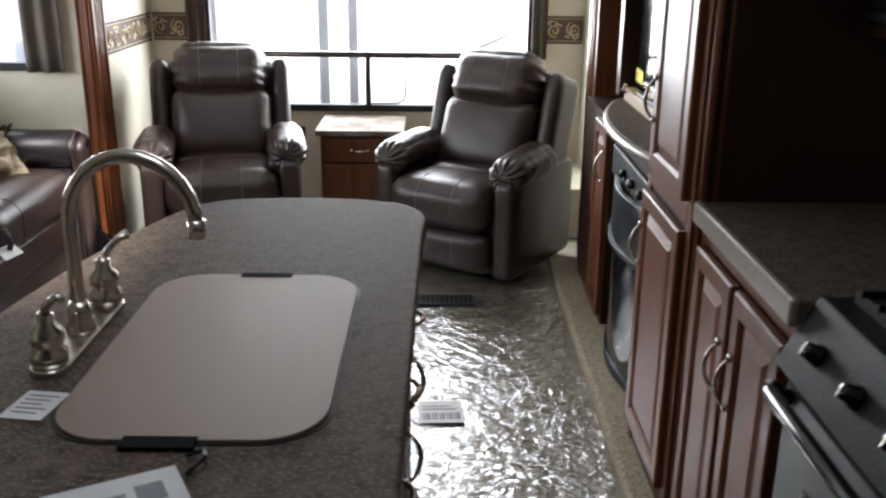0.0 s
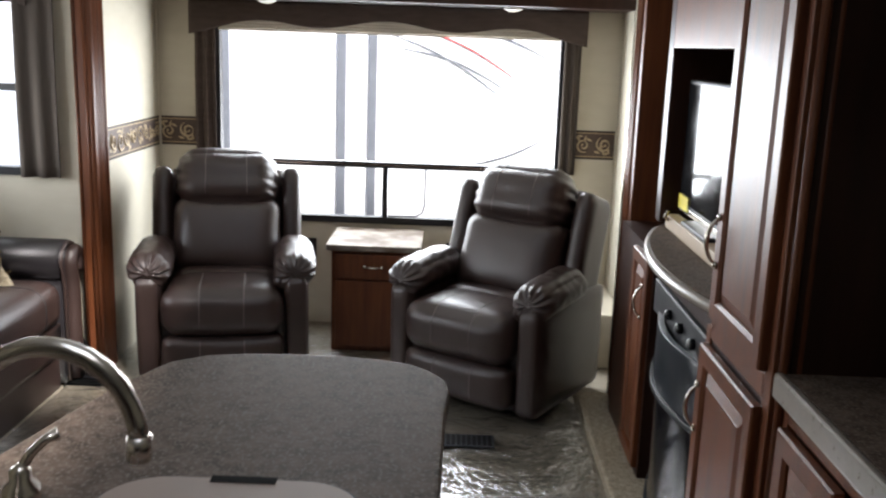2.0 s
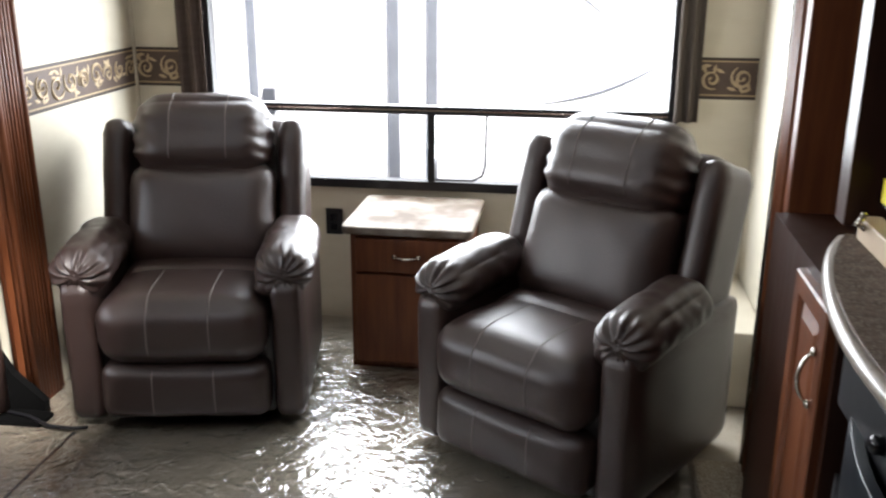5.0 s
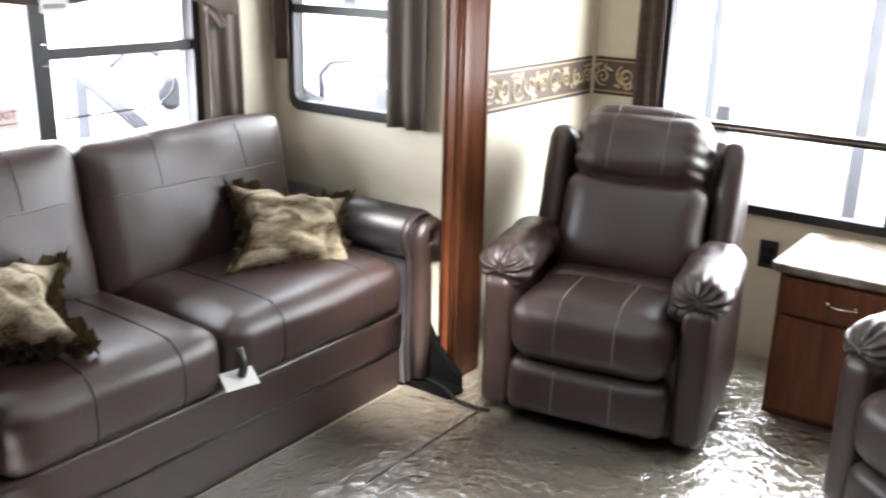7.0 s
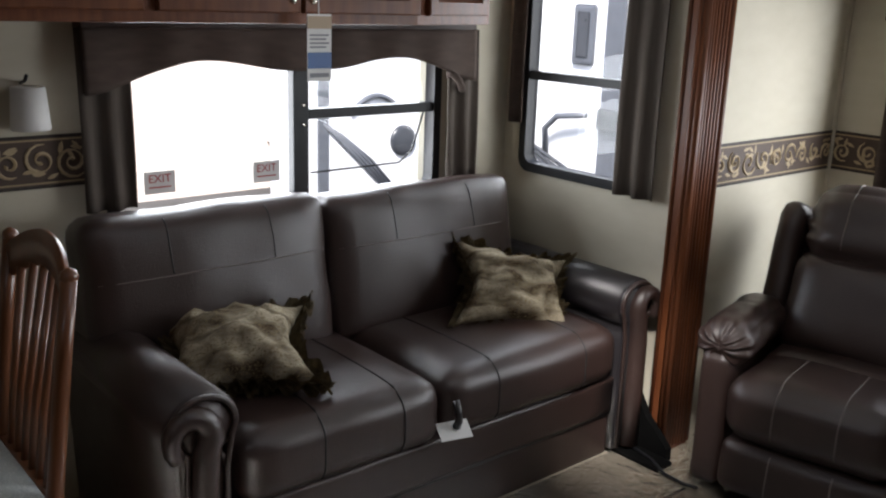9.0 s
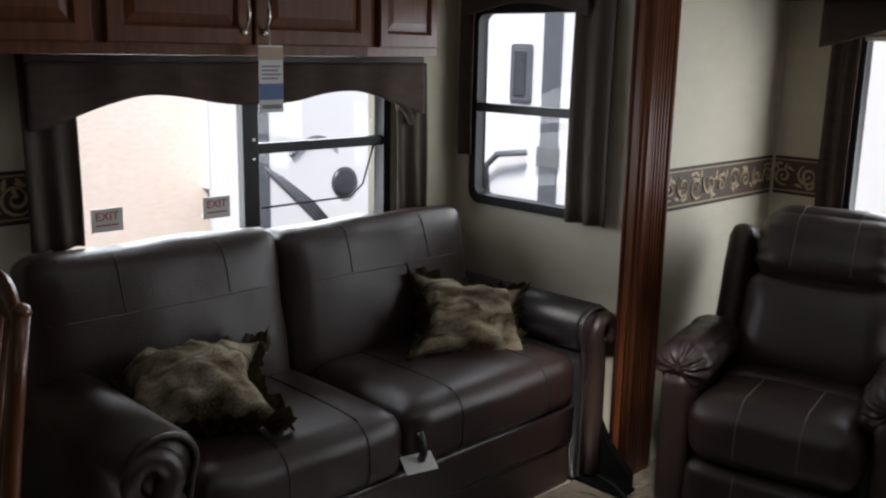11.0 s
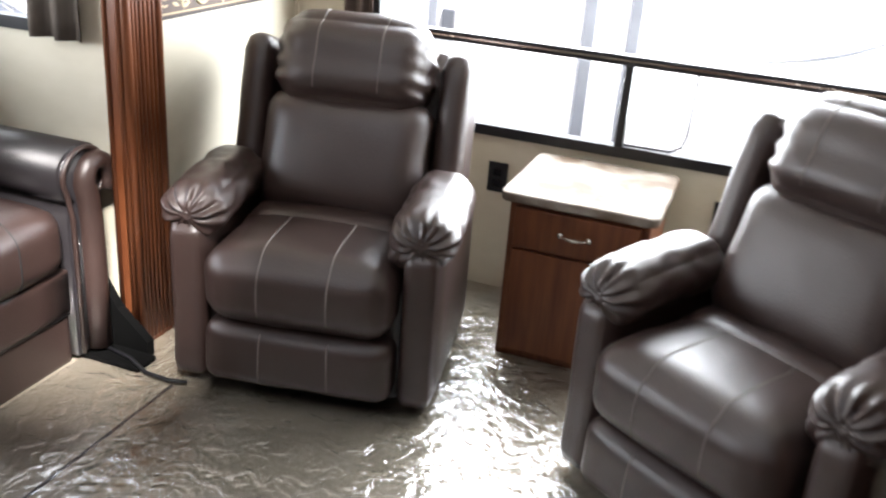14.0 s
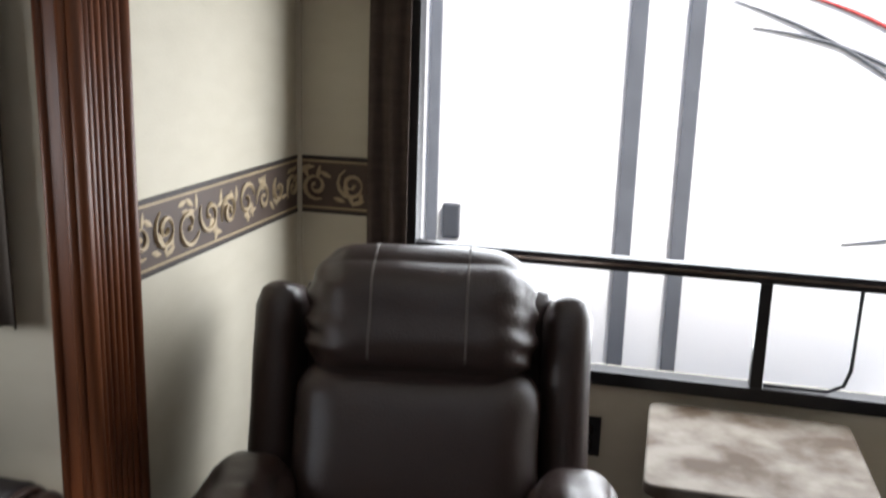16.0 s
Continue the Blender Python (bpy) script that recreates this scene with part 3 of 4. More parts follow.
# ---- recliners ----
def recliner(m, label, group):
    top = thing("recliner", label, "armchair", m, group)

    def pad(name, at, size, r, crown=(0, 0, 0), tilt=0.0, bend=None, wrinkle=0.004, seams=(), n=14, seed=0.0, mt=leather, roll=0.0, wscale=9.0):
        mm = pose(*at, tilt, roll, 0)
        place = padding(size, r, crown, bend, wrinkle, wscale, seed)
        ob = part(name, stuffed(place, n), mt, top, smooth=True, m=mm)
        for path in seams:
            for dx in (-0.006, 0.006):
                part("stitching", seam(place, [(a + dx, b * 1.002, c * 1.002) for a, b, c in path], 0.0014), stitch, ob, "pale double stitching", True)
        return ob

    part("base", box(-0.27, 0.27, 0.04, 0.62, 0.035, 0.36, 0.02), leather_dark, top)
    part("swivel_ring", moved(lathe([(0.22, 0), (0.235, 0.008), (0.235, 0.028), (0.2, 0.036)], 28), pose(0, 0.33, 0)), black, top, smooth=True)
    lines = [[(x, 0.7, 1), (x, -1, 1), (x, -1, -0.7)] for x in (-0.36, 0.36)]
    pad("seat", (0, 0.145, 0.345), (0.52, 0.42, 0.205), 0.075, (0, 0.008, 0.02), seams=lines, seed=1)
    pad("seat_rear", (0, 0.31, 0.375), (0.50, 0.26, 0.17), 0.06, (0, 0, 0.018), seed=2)
    pad("footrest", (0, 0.03, 0.145), (0.52, 0.15, 0.185), 0.045, (0, 0.012, 0), seams=[[(x, -1, 0.9), (x, -1, -0.8)] for x in (-0.36, 0.36)], seed=3)
    pad("lumbar_cushion", (0, 0.435, 0.585), (0.492, 0.20, 0.36), 0.07, (0, 0.022, 0), -20, seed=4)

    def droop(q):
        q.y -= 0.018 * max(0.0, -q.z / 0.13)
        e = max(0.0, (abs(q.x) - 0.145) / 0.085)
        q.y -= 0.0042 * e * math.sin(q.z * 150 + q.x * 40)
        q.x += 0.0042 * e * math.sin(q.z * 120)
        return q
    pad("head_cushion", (0, 0.515, 0.845), (0.465, 0.21, 0.27), 0.095, (0, 0.02, 0.012), -18, droop, 0.004, [[(x, -1, -0.7), (x, -1, 0.9), (x, -0.6, 1), (x, 0.2, 1)] for x in (-0.4, 0.4)], 26, seed=5)
    part("back_shell", moved(stuffed(padding((0.56, 0.13, 0.66), 0.05), 8), pose(0, 0.60, 0.56, -16)), leather, top, smooth=True)
    for s in (-1, 1):
        pad("wing", (s * 0.298, 0.535, 0.63), (0.095, 0.24, 0.52), 0.045, (0, 0, 0), -16, seed=6 + s, n=10)
        pad("arm_panel", (s * 0.318, 0.315, 0.262), (0.105, 0.63, 0.465), 0.035, (0.004, 0, 0), seed=8 + s, n=10)

        def sag(q, s=s):
            t = max(0.0, (-q.y - 0.03) / 0.2)
            q.z -= 0.014 * t * t
            q.x *= 1 + 0.06 * t
            if q.y < -0.11:
                g = min(1.0, (-q.y - 0.11) / 0.08)
                a = math.atan2(q.z, q.x)
                pleat = math.sin(a * 13 + 0.7 * math.sin(q.x * 60)) * (0.6 + 0.4 * math.sin(a * 5 + 1))
                q += Vector((0, -0.7, 0)) * 0.011 * g * pleat
                q += Vector((math.cos(a), 0, math.sin(a))) * 0.006 * g * pleat
            return q
        pad("arm_cushion", (s * 0.312, 0.205, 0.525), (0.17, 0.40, 0.135), 0.066, (0.008, 0, 0.012), 4, sag, 0.007, n=34, seed=12 + s, wscale=22)
        if s > 0:
            part("arm_fold", stuffed(padding((0.085, 0.24, 0.10), 0.04, wrinkle=0.006, wscale=20), 10), leather, top, smooth=True, m=pose(s * 0.262, 0.16, 0.462, 0, s * 28, 0))
    return top


recliner(pose(0.004, 4.640, 0, 0, 0, 10.5), "dark brown leather recliner with pale stitching beside the papered wall", "recliners")
recliner(pose(1.030, 4.475, 0, 0, 0, -33.0), "dark brown leather recliner with puffy arms beside the nightstand", "recliners")

# ---- nightstand ----
ns = thing("nightstand", "cherry wood nightstand with stone-look top and one drawer", "nightstand")


def rounded(x0, x1, y0, y1, r, n=5):
    pts = []
    for cx, cy, a0 in ((x1 - r, y0 + r, -90), (x1 - r, y1 - r, 0), (x0 + r, y1 - r, 90), (x0 + r, y0 + r, 180)):
        pts += [(cx + r * math.cos(radians(a0 + k * 90 / n)), cy + r * math.sin(radians(a0 + k * 90 / n))) for k in range(n + 1)]
    return pts


part("top", prism(rounded(0.375, 0.838, 5.155, 5.615, 0.03), 0.512, 0.541, 0.007), marble, ns, "cream and brown stone-look laminate top")
part("body", box(0.402, 0.815, 5.19, 5.61, 0.0, 0.512, 0.004), wood, ns)
dr = part("drawer_front", box(-0.185, 0.185, -0.02, 0, -0.0625, 0.0625, 0.006), wood, ns, m=pose(0.608, 5.19, 0.435))
part("handle", bow_handle(0.085), nickel, dr, "brushed nickel bow handle", True, pose(0, -0.02, 0, 0, 90, 0))
part("door", box(-0.185, 0.185, -0.016, 0, -0.167, 0.167, 0.004), wood, ns, m=pose(0.608, 5.19, 0.195))

for x in (0.19, 0.955):
    o = thing("wall_outlet", "dark brown wall outlet plate", "outlet", pose(x, 5.649, 0.36), group="outlets")
    part("plate", box(0, 0.07, -0.006, 0, 0, 0.108, 0.003), black, o)
    for z in (0.032, 0.072):
        part("socket", box(0.02, 0.05, -0.009, -0.006, z - 0.013, z + 0.013, 0.003), black_gloss, o)

# ---- sofa ----
sofa = thing("sofa", "dark brown leather sleeper sofa with rolled arms and stitched seats", "sofa", pose(-0.655, 3.81, 0, 0, 0, 90))


def sofa_pad(name, x0, x1, y0, y1, z0, z1, r, crown, tilt=0.0, seams=(), seed=0.0, wrinkle=0.005, n=16):
    place = padding((x1 - x0, y1 - y0, z1 - z0), r, crown, None, wrinkle, 7.0, seed)
    ob = part(name, stuffed(place, n), leather, sofa, smooth=True, m=pose((x0 + x1) / 2, (y0 + y1) / 2, (z0 + z1) / 2, tilt))
    for path, rr, mt, lab in seams:
        part("seam", seam(place, path, rr), mt, ob, lab, True)
    return ob


part("base", box(-0.71, 0.735, 0.02, 0.78, 0.0, 0.155, 0.012), leather, sofa)
part("front_rail", stuffed(padding((1.45, 0.70, 0.14), 0.015, wrinkle=0.002), 10), leather, sofa, smooth=True, m=pose(0.012, 0.355, 0.228))
part("rail_piping", tube([(-0.71, 0.018, 0.157), (0.73, 0.018, 0.157)], 0.006, 6), leather_dark, sofa, smooth=True)
sd = lambda x: ([(x, 0.9, 1), (x, -1, 1), (x, -1, -0.9)], 0.0032, groove, "dark stitched groove")
sofa_pad("seat_cushion", -0.70, -0.052, -0.015, 0.60, 0.285, 0.487, 0.065, (0, 0.006, 0.014), seams=[sd(-0.28), sd(0.52)], seed=1)
sofa_pad("seat_cushion", -0.048, 0.73, -0.015, 0.60, 0.285, 0.487, 0.065, (0, 0.006, 0.014), seams=[sd(-0.48), sd(0.52)], seed=2)
bs = lambda: ([(-0.95, -1, 0.28), (0.95, -1, 0.28)], 0.0018, stitch, "pale stitching")
bv = lambda x: ([(x, -1, 0.3), (x, -1, 0.98)], 0.002, groove, "stitched pleat")
sofa_pad("back_cushion", -0.865, -0.102, 0.50, 0.69, 0.435, 0.93, 0.05, (0, 0.028, 0.004), -10, [bs(), bv(-0.4), bv(0.45)], 3, 0.010)
sofa_pad("back_cushion", -0.097, 0.71, 0.50, 0.69, 0.435, 0.915, 0.05, (0, 0.028, 0.004), -10, [bs(), bv(-0.4), bv(0.45)], 4, 0.010)
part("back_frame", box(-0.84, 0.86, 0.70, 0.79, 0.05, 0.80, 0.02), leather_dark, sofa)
for s, xm in ((-1, -0.795), (1, 0.798)):
    def arm_roll():
        pts = [(0.062, 0.02)]
        for k in range(15):
            a = radians(-40 + k * 20)
            pts.append((0.004 + 0.095 * math.cos(a), 0.556 + 0.086 * math.sin(a)))
        pts += [(-0.062, 0.45), (-0.062, 0.02)]
        bm = bmesh.new()
        f = bm.faces.new([bm.verts.new((x * s, -0.01, z)) for x, z in pts])
        r = bmesh.ops.extrude_face_region(bm, geom=[f])
        for q in r["geom"]:
            if isinstance(q, bmesh.types.BMVert):
                q.co.y = 0.74
        es = [e for e in bm.edges if abs(e.verts[0].co.y - e.verts[1].co.y) < 1e-6 and e.verts[0].co.y < 0.1]
        bmesh.ops.bevel(bm, geom=es, offset=0.012, segments=3, affect="EDGES")
        return bm
    # The far arm (s > 0) is darkened by colour to look shaded.
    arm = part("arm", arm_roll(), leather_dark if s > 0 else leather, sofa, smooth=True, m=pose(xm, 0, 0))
    pipe = [(s * (0.004 + 0.082 * math.cos(radians(a))), -0.012, 0.556 + 0.074 * math.sin(radians(a))) for a in range(-60, 215, 15)]
    pipe += [(s * -0.052, -0.012, 0.44), (s * -0.050, -0.012, 0.03)]
    part("piping", tube([(s * 0.050, -0.012, 0.03), (s * 0.050, -0.012, 0.42)] + pipe, 0.008, 6), leather, arm, smooth=True)
    curl = [(0.012 * s, -0.012, 0.03), (0.012 * s, -0.014, 0.25), (0.010 * s, -0.016, 0.42), (0.002 * s, -0.018, 0.50)]
    curl += [(s * (0.040 + 0.050 * math.cos(radians(180 - a))), -0.020, 0.535 + 0.056 * math.sin(radians(180 - a))) for a in range(0, 250, 25)]
    part("scroll_panel", tube(curl, lambda q: 0.038 - 0.018 * q, 12), leather, arm, "padded panel curling over at the top", True)

tag = thing("hang_tag", "white paper tag hanging from the sofa pull strap", "tag")
part("card", moved(box(-0.05, 0.05, -0.001, 0.001, -0.03, 0.03, 0.0005, 1), pose(-0.612, 3.765, 0.340, -55, 0, 75)), paper, tag)
part("strap", tube([(-0.632, 3.785, 0.42), (-0.616, 3.782, 0.395), (-0.608, 3.778, 0.365), (-0.614, 3.774, 0.345)], 0.012, 6), leather_dark, tag, "short black pull strap", True)


def throw_pillow(m, label, seed):
    top = thing("throw_pillow", label, "pillow", m, "throw pillows")
    h = 0.20
    bm = bmesh.new()
    n = 26
    grids = []
    for side in (-1, 1):
        g = []
        for j in range(n + 1):
            row = []
            for i in range(n + 1):
                u, v = i / n * 2 - 1, j / n * 2 - 1
                pin = 1 - 0.33 * ((1 - u * u) * v * v + (1 - v * v) * u * u)
                puff = 0.085 * max(0.0, (1 - u * u) * (1 - v * v)) ** 0.45
                w = 0.030 * noise.noise(Vector((u * 2.6 + seed, v * 2.6, side))) + 0.008 * noise.noise(Vector((u * 8 + seed, v * 5, side)))
                row.append(bm.verts.new((u * h * pin, side * (puff + w * (puff > 0.004)), v * h * pin)))
            g.append(row)
        for a, b in zip(g, g[1:]):
            for i in range(n):
                bm.faces.new((a[i], a[i + 1], b[i + 1], b[i]))
        grids.append(g)
    bmesh.ops.remove_doubles(bm, verts=bm.verts, dist=0.0004)
    part("cover", bm, pillow_mat, top, smooth=True)
    per = 240
    rnd = random.Random(int(seed))
    for layer, (tilt, long) in enumerate(((0.0, 0.036), (0.5, 0.032), (-0.5, 0.032))):
        bm = bmesh.new()
        prev = None
        for k in range(per + 1):
            t = k / per * 4
            e, f = int(t) % 4, (t % 1) * 2 - 1
            u, v = ((f, -1), (1, f), (-f, 1), (-1, -f))[e]
            pin = 1 - 0.33 * ((1 - u * u) * v * v + (1 - v * v) * u * u)
            x, z = u * h * pin, v * h * pin
            d = Vector((x, 0, z)).normalized()
            L = long * (1 + 0.25 * math.sin(k * 0.37 + layer)) + rnd.uniform(-0.004, 0.004)
            w1, w2 = tilt * L * 0.5 + 0.009 * math.sin(k * 0.9 + layer * 2), tilt * L + 0.017 * math.sin(k * 0.9 + 0.9 + layer * 2)
            cur = [bm.verts.new((x - d.x * 0.006, tilt * 0.004, z - d.z * 0.006)), bm.verts.new((x + d.x * L * 0.55, w1, z + d.z * L * 0.55)), bm.verts.new((x + d.x * L, w2, z + d.z * L))]
            if prev:
                for a in range(2):
                    bm.faces.new((prev[a], prev[a + 1], cur[a + 1], cur[a]))
            prev = cur
        bmesh.ops.solidify(bm, geom=bm.faces[:], thickness=0.003)
        part("ruffle", bm, fringe_mat, top, "dark ruffled fringe")
    return top


throw_pillow(pose(-0.955, 4.315, 0.57, -46, 12, 62) @ Matrix.Diagonal((1.08, 1.2, 0.86, 1)), "gold and brown patterned pillow with ruffled edge", 3)
throw_pillow(pose(-0.965, 3.265, 0.578, -70, -4, 66) @ Matrix.Diagonal((1.08, 1.3, 0.86, 1)), "gold and brown patterned pillow lying against the sofa arm", 8)

# ---- overhead cabinets of the slide-out ----
oc = thing("overhead_cabinet", "dark cherry wood overhead cabinet above the sofa", "cabinet", pose(-1.12, 2.2, 1.455, 0, 0, 90))
part("body", box(0, 1.80, 0.0, 0.345, 0, 0.585, 0.004), wood, oc)
for x, hd in ((0.24, "r"), (0.70, "l"), (1.155, "r"), (1.585, "l")):
    add_door(oc, x, 0.29, 0.42, 0.52, 0.0, hd, -0.17)
oc2 = thing("overhead_cabinet", "small angled cherry wood end cabinet", "cabinet")
part("body", prism([(-1.465, 4.002), (-1.125, 4.002), (-1.25, 4.42), (-1.465, 4.42)], 1.455, 2.04, 0.003), wood, oc2)
d = panel_door("door", 0.36, 0.52, oc2, pose(-1.186, 4.212, 1.745, 0, 0, 106.6))

ht = thing("hang_tag", "long printed hang tag with blue band on a cabinet handle", "tag", pose(-1.09, 3.60, 1.50, 0, 0, 90))
part("cord", tube([(0, -0.02, 0.03), (0, -0.024, -0.02)], 0.0015, 5), paper, ht)
card = part("card", box(-0.04, 0.04, -0.026, -0.024, -0.20, -0.015, 0.0005, 1), paper, ht)
part("blue_band", box(-0.0395, 0.0395, -0.0275, -0.0262, -0.165, -0.12), blue_print, card)
part("photo_band", box(-0.0395, 0.0395, -0.0275, -0.0262, -0.055, -0.02), tan_print, card)
for k in range(4):
    part("text_bar", box(-0.032, 0.03 - 0.008 * (k % 2), -0.0275, -0.0262, -0.075 - k * 0.011, -0.070 - k * 0.011), print_grey, card)
part("text_bar", box(-0.032, 0.032, -0.0275, -0.0262, -0.190, -0.178), print_grey, card)

sc = thing("wall_sconce", "white fabric sconce shade on the slide-out wall", "lamp", pose(-1.468, 2.905, 1.16))
part("arm", tube([(0.0, 0, 0.12), (0.04, 0, 0.13), (0.055, 0, 0.145)], 0.005, 6), black, sc, smooth=True)
part("shade", moved(lathe([(0.050, 0), (0.052, 0.004), (0.044, 0.115), (0.041, 0.115)], 24), pose(0.058, 0, 0)), paper, sc, smooth=True)

# ---- dining chair ----
ch = thing("dining_chair", "cherry wood slat-back dining chair with pale cloth seat", "chair", pose(-0.84, 2.675, -0.0))
for s in (-1, 1):
    part("back_post", tube([(s * 0.19, 0.0, 0), (s * 0.19, -0.01, 0.30), (s * 0.195, -0.005, 0.5), (s * 0.198, 0.03, 0.78), (s * 0.20, 0.055, 0.965)], lambda t: 0.020 - 0.003 * t, 10), wood_chair, ch, smooth=True)
    part("finial", moved(lathe([(0.016, 0), (0.020, 0.008), (0.016, 0.02), (0.004, 0.028)], 12), pose(s * 0.20, 0.056, 0.962)), wood_chair, ch, smooth=True)
    part("front_leg", tube([(s * 0.19, -0.40, 0), (s * 0.19, -0.40, 0.43)], lambda t: 0.014 + 0.006 * t, 10), wood_chair, ch, smooth=True)
    part("side_rail", box(s * 0.19 - 0.01, s * 0.19 + 0.01, -0.40, 0.0, 0.37, 0.425, 0.003), wood_chair, ch)
crest = bmesh.new()
prof = []
for k in range(17):
    u = k / 16 * 2 - 1
    z1, y = 0.955 + 0.065 * (1 - u * u), 0.05 + 0.03 * (1 - u * u)
    prof.append([crest.verts.new((u * 0.195, y + dy, z)) for dy, z in ((-0.011, z1 - 0.085), (-0.011, z1), (0.011, z1), (0.011, z1 - 0.085))])
for a, b in zip(prof, prof[1:]):
    for i in range(4):
        crest.faces.new((a[i], a[(i + 1) % 4], b[(i + 1) % 4], b[i]))
crest.faces.new(prof[0])
crest.faces.new(prof[-1])
bmesh.ops.bevel(crest, geom=[e for e in crest.edges if abs(e.verts[0].co.x - e.verts[1].co.x) > 0.01], offset=0.006, segments=2, affect="EDGES")
part("crest_rail", crest, wood_chair, ch, smooth=True)
for k in range(6):
    u = -1 + (k + 0.5) / 3
    x = u * 0.17
    part("back_slat", tube([(x * 0.9, -0.005, 0.45), (x * 0.95, 0.02, 0.65), (x, 0.05 + 0.03 * (1 - u * u), 0.89 + 0.06 * (1 - u * u))], 0.010, 8), wood_chair, ch, smooth=True)
part("lower_rail", box(-0.19, 0.19, -0.018, 0.006, 0.44, 0.485, 0.005), wood_chair, ch)
part("seat_frame", box(-0.21, 0.21, -0.43, 0.005, 0.42, 0.445, 0.008), wood_chair, ch)
part("seat_pad", stuffed(padding((0.42, 0.42, 0.06), 0.028, (0, 0, 0.012)), 10), cloth, ch, "pale blue-grey patterned seat pad", True, pose(0, -0.225, 0.468))

# ---- kitchen island ----
isl = thing("kitchen_island", "cherry wood kitchen island cabinet with bow handles", "cabinet")
part("body", box(0.40, 0.945, 1.02, 2.28, 0.08, 0.876, 0.004), wood, isl)
part("plinth", box(0.44, 0.90, 1.05, 2.22, 0.0, 0.08), wood_shaded, isl)
for y, w in ((1.18, 0.28), (1.49, 0.28), (1.80, 0.28), (2.11, 0.28)):
    d = panel_door("door", w, 0.55, isl, pose(0.945, y, 0.40, 0, 0, 90))
    part("handle", bow_handle(), nickel, d, "brushed nickel bow handle", True, pose(w / 2 - 0.03, -0.02, 0.18))
    d = panel_door("drawer_front", w, 0.14, isl, pose(0.945, y, 0.775, 0, 0, 90))
    part("handle", bow_handle(0.09), nickel, d, "brushed nickel bow handle", True, pose(0, -0.02, 0, 0, 90, 0))

outline = [(0.978, 0.95), (0.99, 2.22), (0.996, 2.31), (0.985, 2.365), (0.955, 2.41), (0.92, 2.438), (0.86, 2.458), (0.78, 2.470), (0.69, 2.470), (0.60, 2.461), (0.54, 2.446), (0.48, 2.40), (0.44, 2.30), (0.405, 2.18), (0.365, 2.0), (0.335, 1.80), (0.318, 1.60), (0.31, 1.40), (0.31, 0.95)]
it = thing("island_worktop", "speckled brown stone-look island worktop with rounded end", "worktop")
part("slab", prism(outline, 0.878, 0.92, 0.008), granite, it)
cv = thing("sink_cover", "smooth taupe sink cover board with two finger slots", "sink cover")
part("gap_ring", prism(rounded(0.545, 0.893, 1.372, 1.945, 0.085, 8), 0.9195, 0.9215), black, cv)
part("board", prism(rounded(0.550, 0.888, 1.377, 1.940, 0.082, 8), 0.918, 0.9255, 0.002), cover_mat, cv)
# Solid bars, not holes: the slots' inner shade is put into their colour.
for x0, x1, y0, y1 in ((0.680, 0.768, 1.926, 1.946), (0.654, 0.742, 1.357, 1.384)):
    part("finger_slot", box(x0, x1, y0, y1, 0.921, 0.9264, 0.0006, 1), shadow_black, cv)

fa = thing("faucet", "brushed nickel gooseneck faucet with two lever taps", "faucet", pose(0.497, 1.68, 0.92))
part("deck_plate", prism(rounded(-0.026, 0.026, -0.145, 0.135, 0.025), 0, 0.012, 0.003), nickel, fa, smooth=False)
neck = [(0, 0, 0.01), (0, 0, 0.10), (0.0, 0, 0.175)] + [(0.092 - 0.092 * math.cos(radians(a)), -0.012 * a / 200, 0.175 + 0.10 * math.sin(radians(a))) for a in range(12, 194, 13)]
part("spout", tube(neck, 0.0105, 14), nickel, fa, smooth=True)
part("nozzle", tube([(neck[-1][0], neck[-1][1], neck[-1][2] + 0.012), (neck[-1][0] - 0.001, neck[-1][1], neck[-1][2] - 0.014)], 0.0125, 14), nickel, fa, smooth=True)
part("collar", lathe([(0.022, 0.010), (0.022, 0.018), (0.016, 0.03), (0.019, 0.042), (0.012, 0.058)], 20), nickel, fa, smooth=True)
for y in (-0.115, 0.108):
    t = part("tap", lathe([(0.024, 0.010), (0.025, 0.03), (0.019, 0.036), (0.023, 0.048), (0.022, 0.060), (0.012, 0.070), (0.013, 0.082), (0.004, 0.09)], 20), nickel, fa, smooth=True, m=pose(0, y, 0))
    dirn = 1 if y > 0 else -1
    part("lever", tube([(0, 0, 0.08), (0.008, 0.010 * dirn, 0.098), (0.022, 0.020 * dirn, 0.112), (0.036, 0.026 * dirn, 0.118)], lambda q: 0.0065 - 0.001 * q + 0.003 * (q > 0.85), 8), nickel, t, smooth=True)

pc = thing("paper_card", "small white printed care card on the worktop", "card", pose(0.516, 1.465, 0.921, 0, 0, -8))
part("sheet", box(-0.028, 0.028, -0.036, 0.036, 0, 0.0012), paper, pc)
for k in range(5):
    part("text_bar", box(-0.02, 0.02 - 0.006 * (k % 3), 0.022 - k * 0.011, 0.025 - k * 0.011, 0.0013, 0.0018), print_grey, pc)
pc = thing("leaflet", "white folded leaflet lying on the worktop", "paper", pose(0.715, 1.205, 0.921, 0, 0, 28))
part("sheet", box(-0.07, 0.07, -0.10, 0.10, 0, 0.002), paper, pc)
part("text_bar", box(0.02, 0.05, 0.04, 0.075, 0.0021, 0.0027), print_grey, pc)
part("text_bar", box(-0.05, 0.01, 0.06, 0.066, 0.0021, 0.0027), print_grey, pc)
part("clip", tube([(0.075, 0.07, 0.005), (0.10, 0.085, 0.012), (0.105, 0.11, 0.006), (0.085, 0.11, 0.004)], 0.003, 6), black, pc, smooth=True)

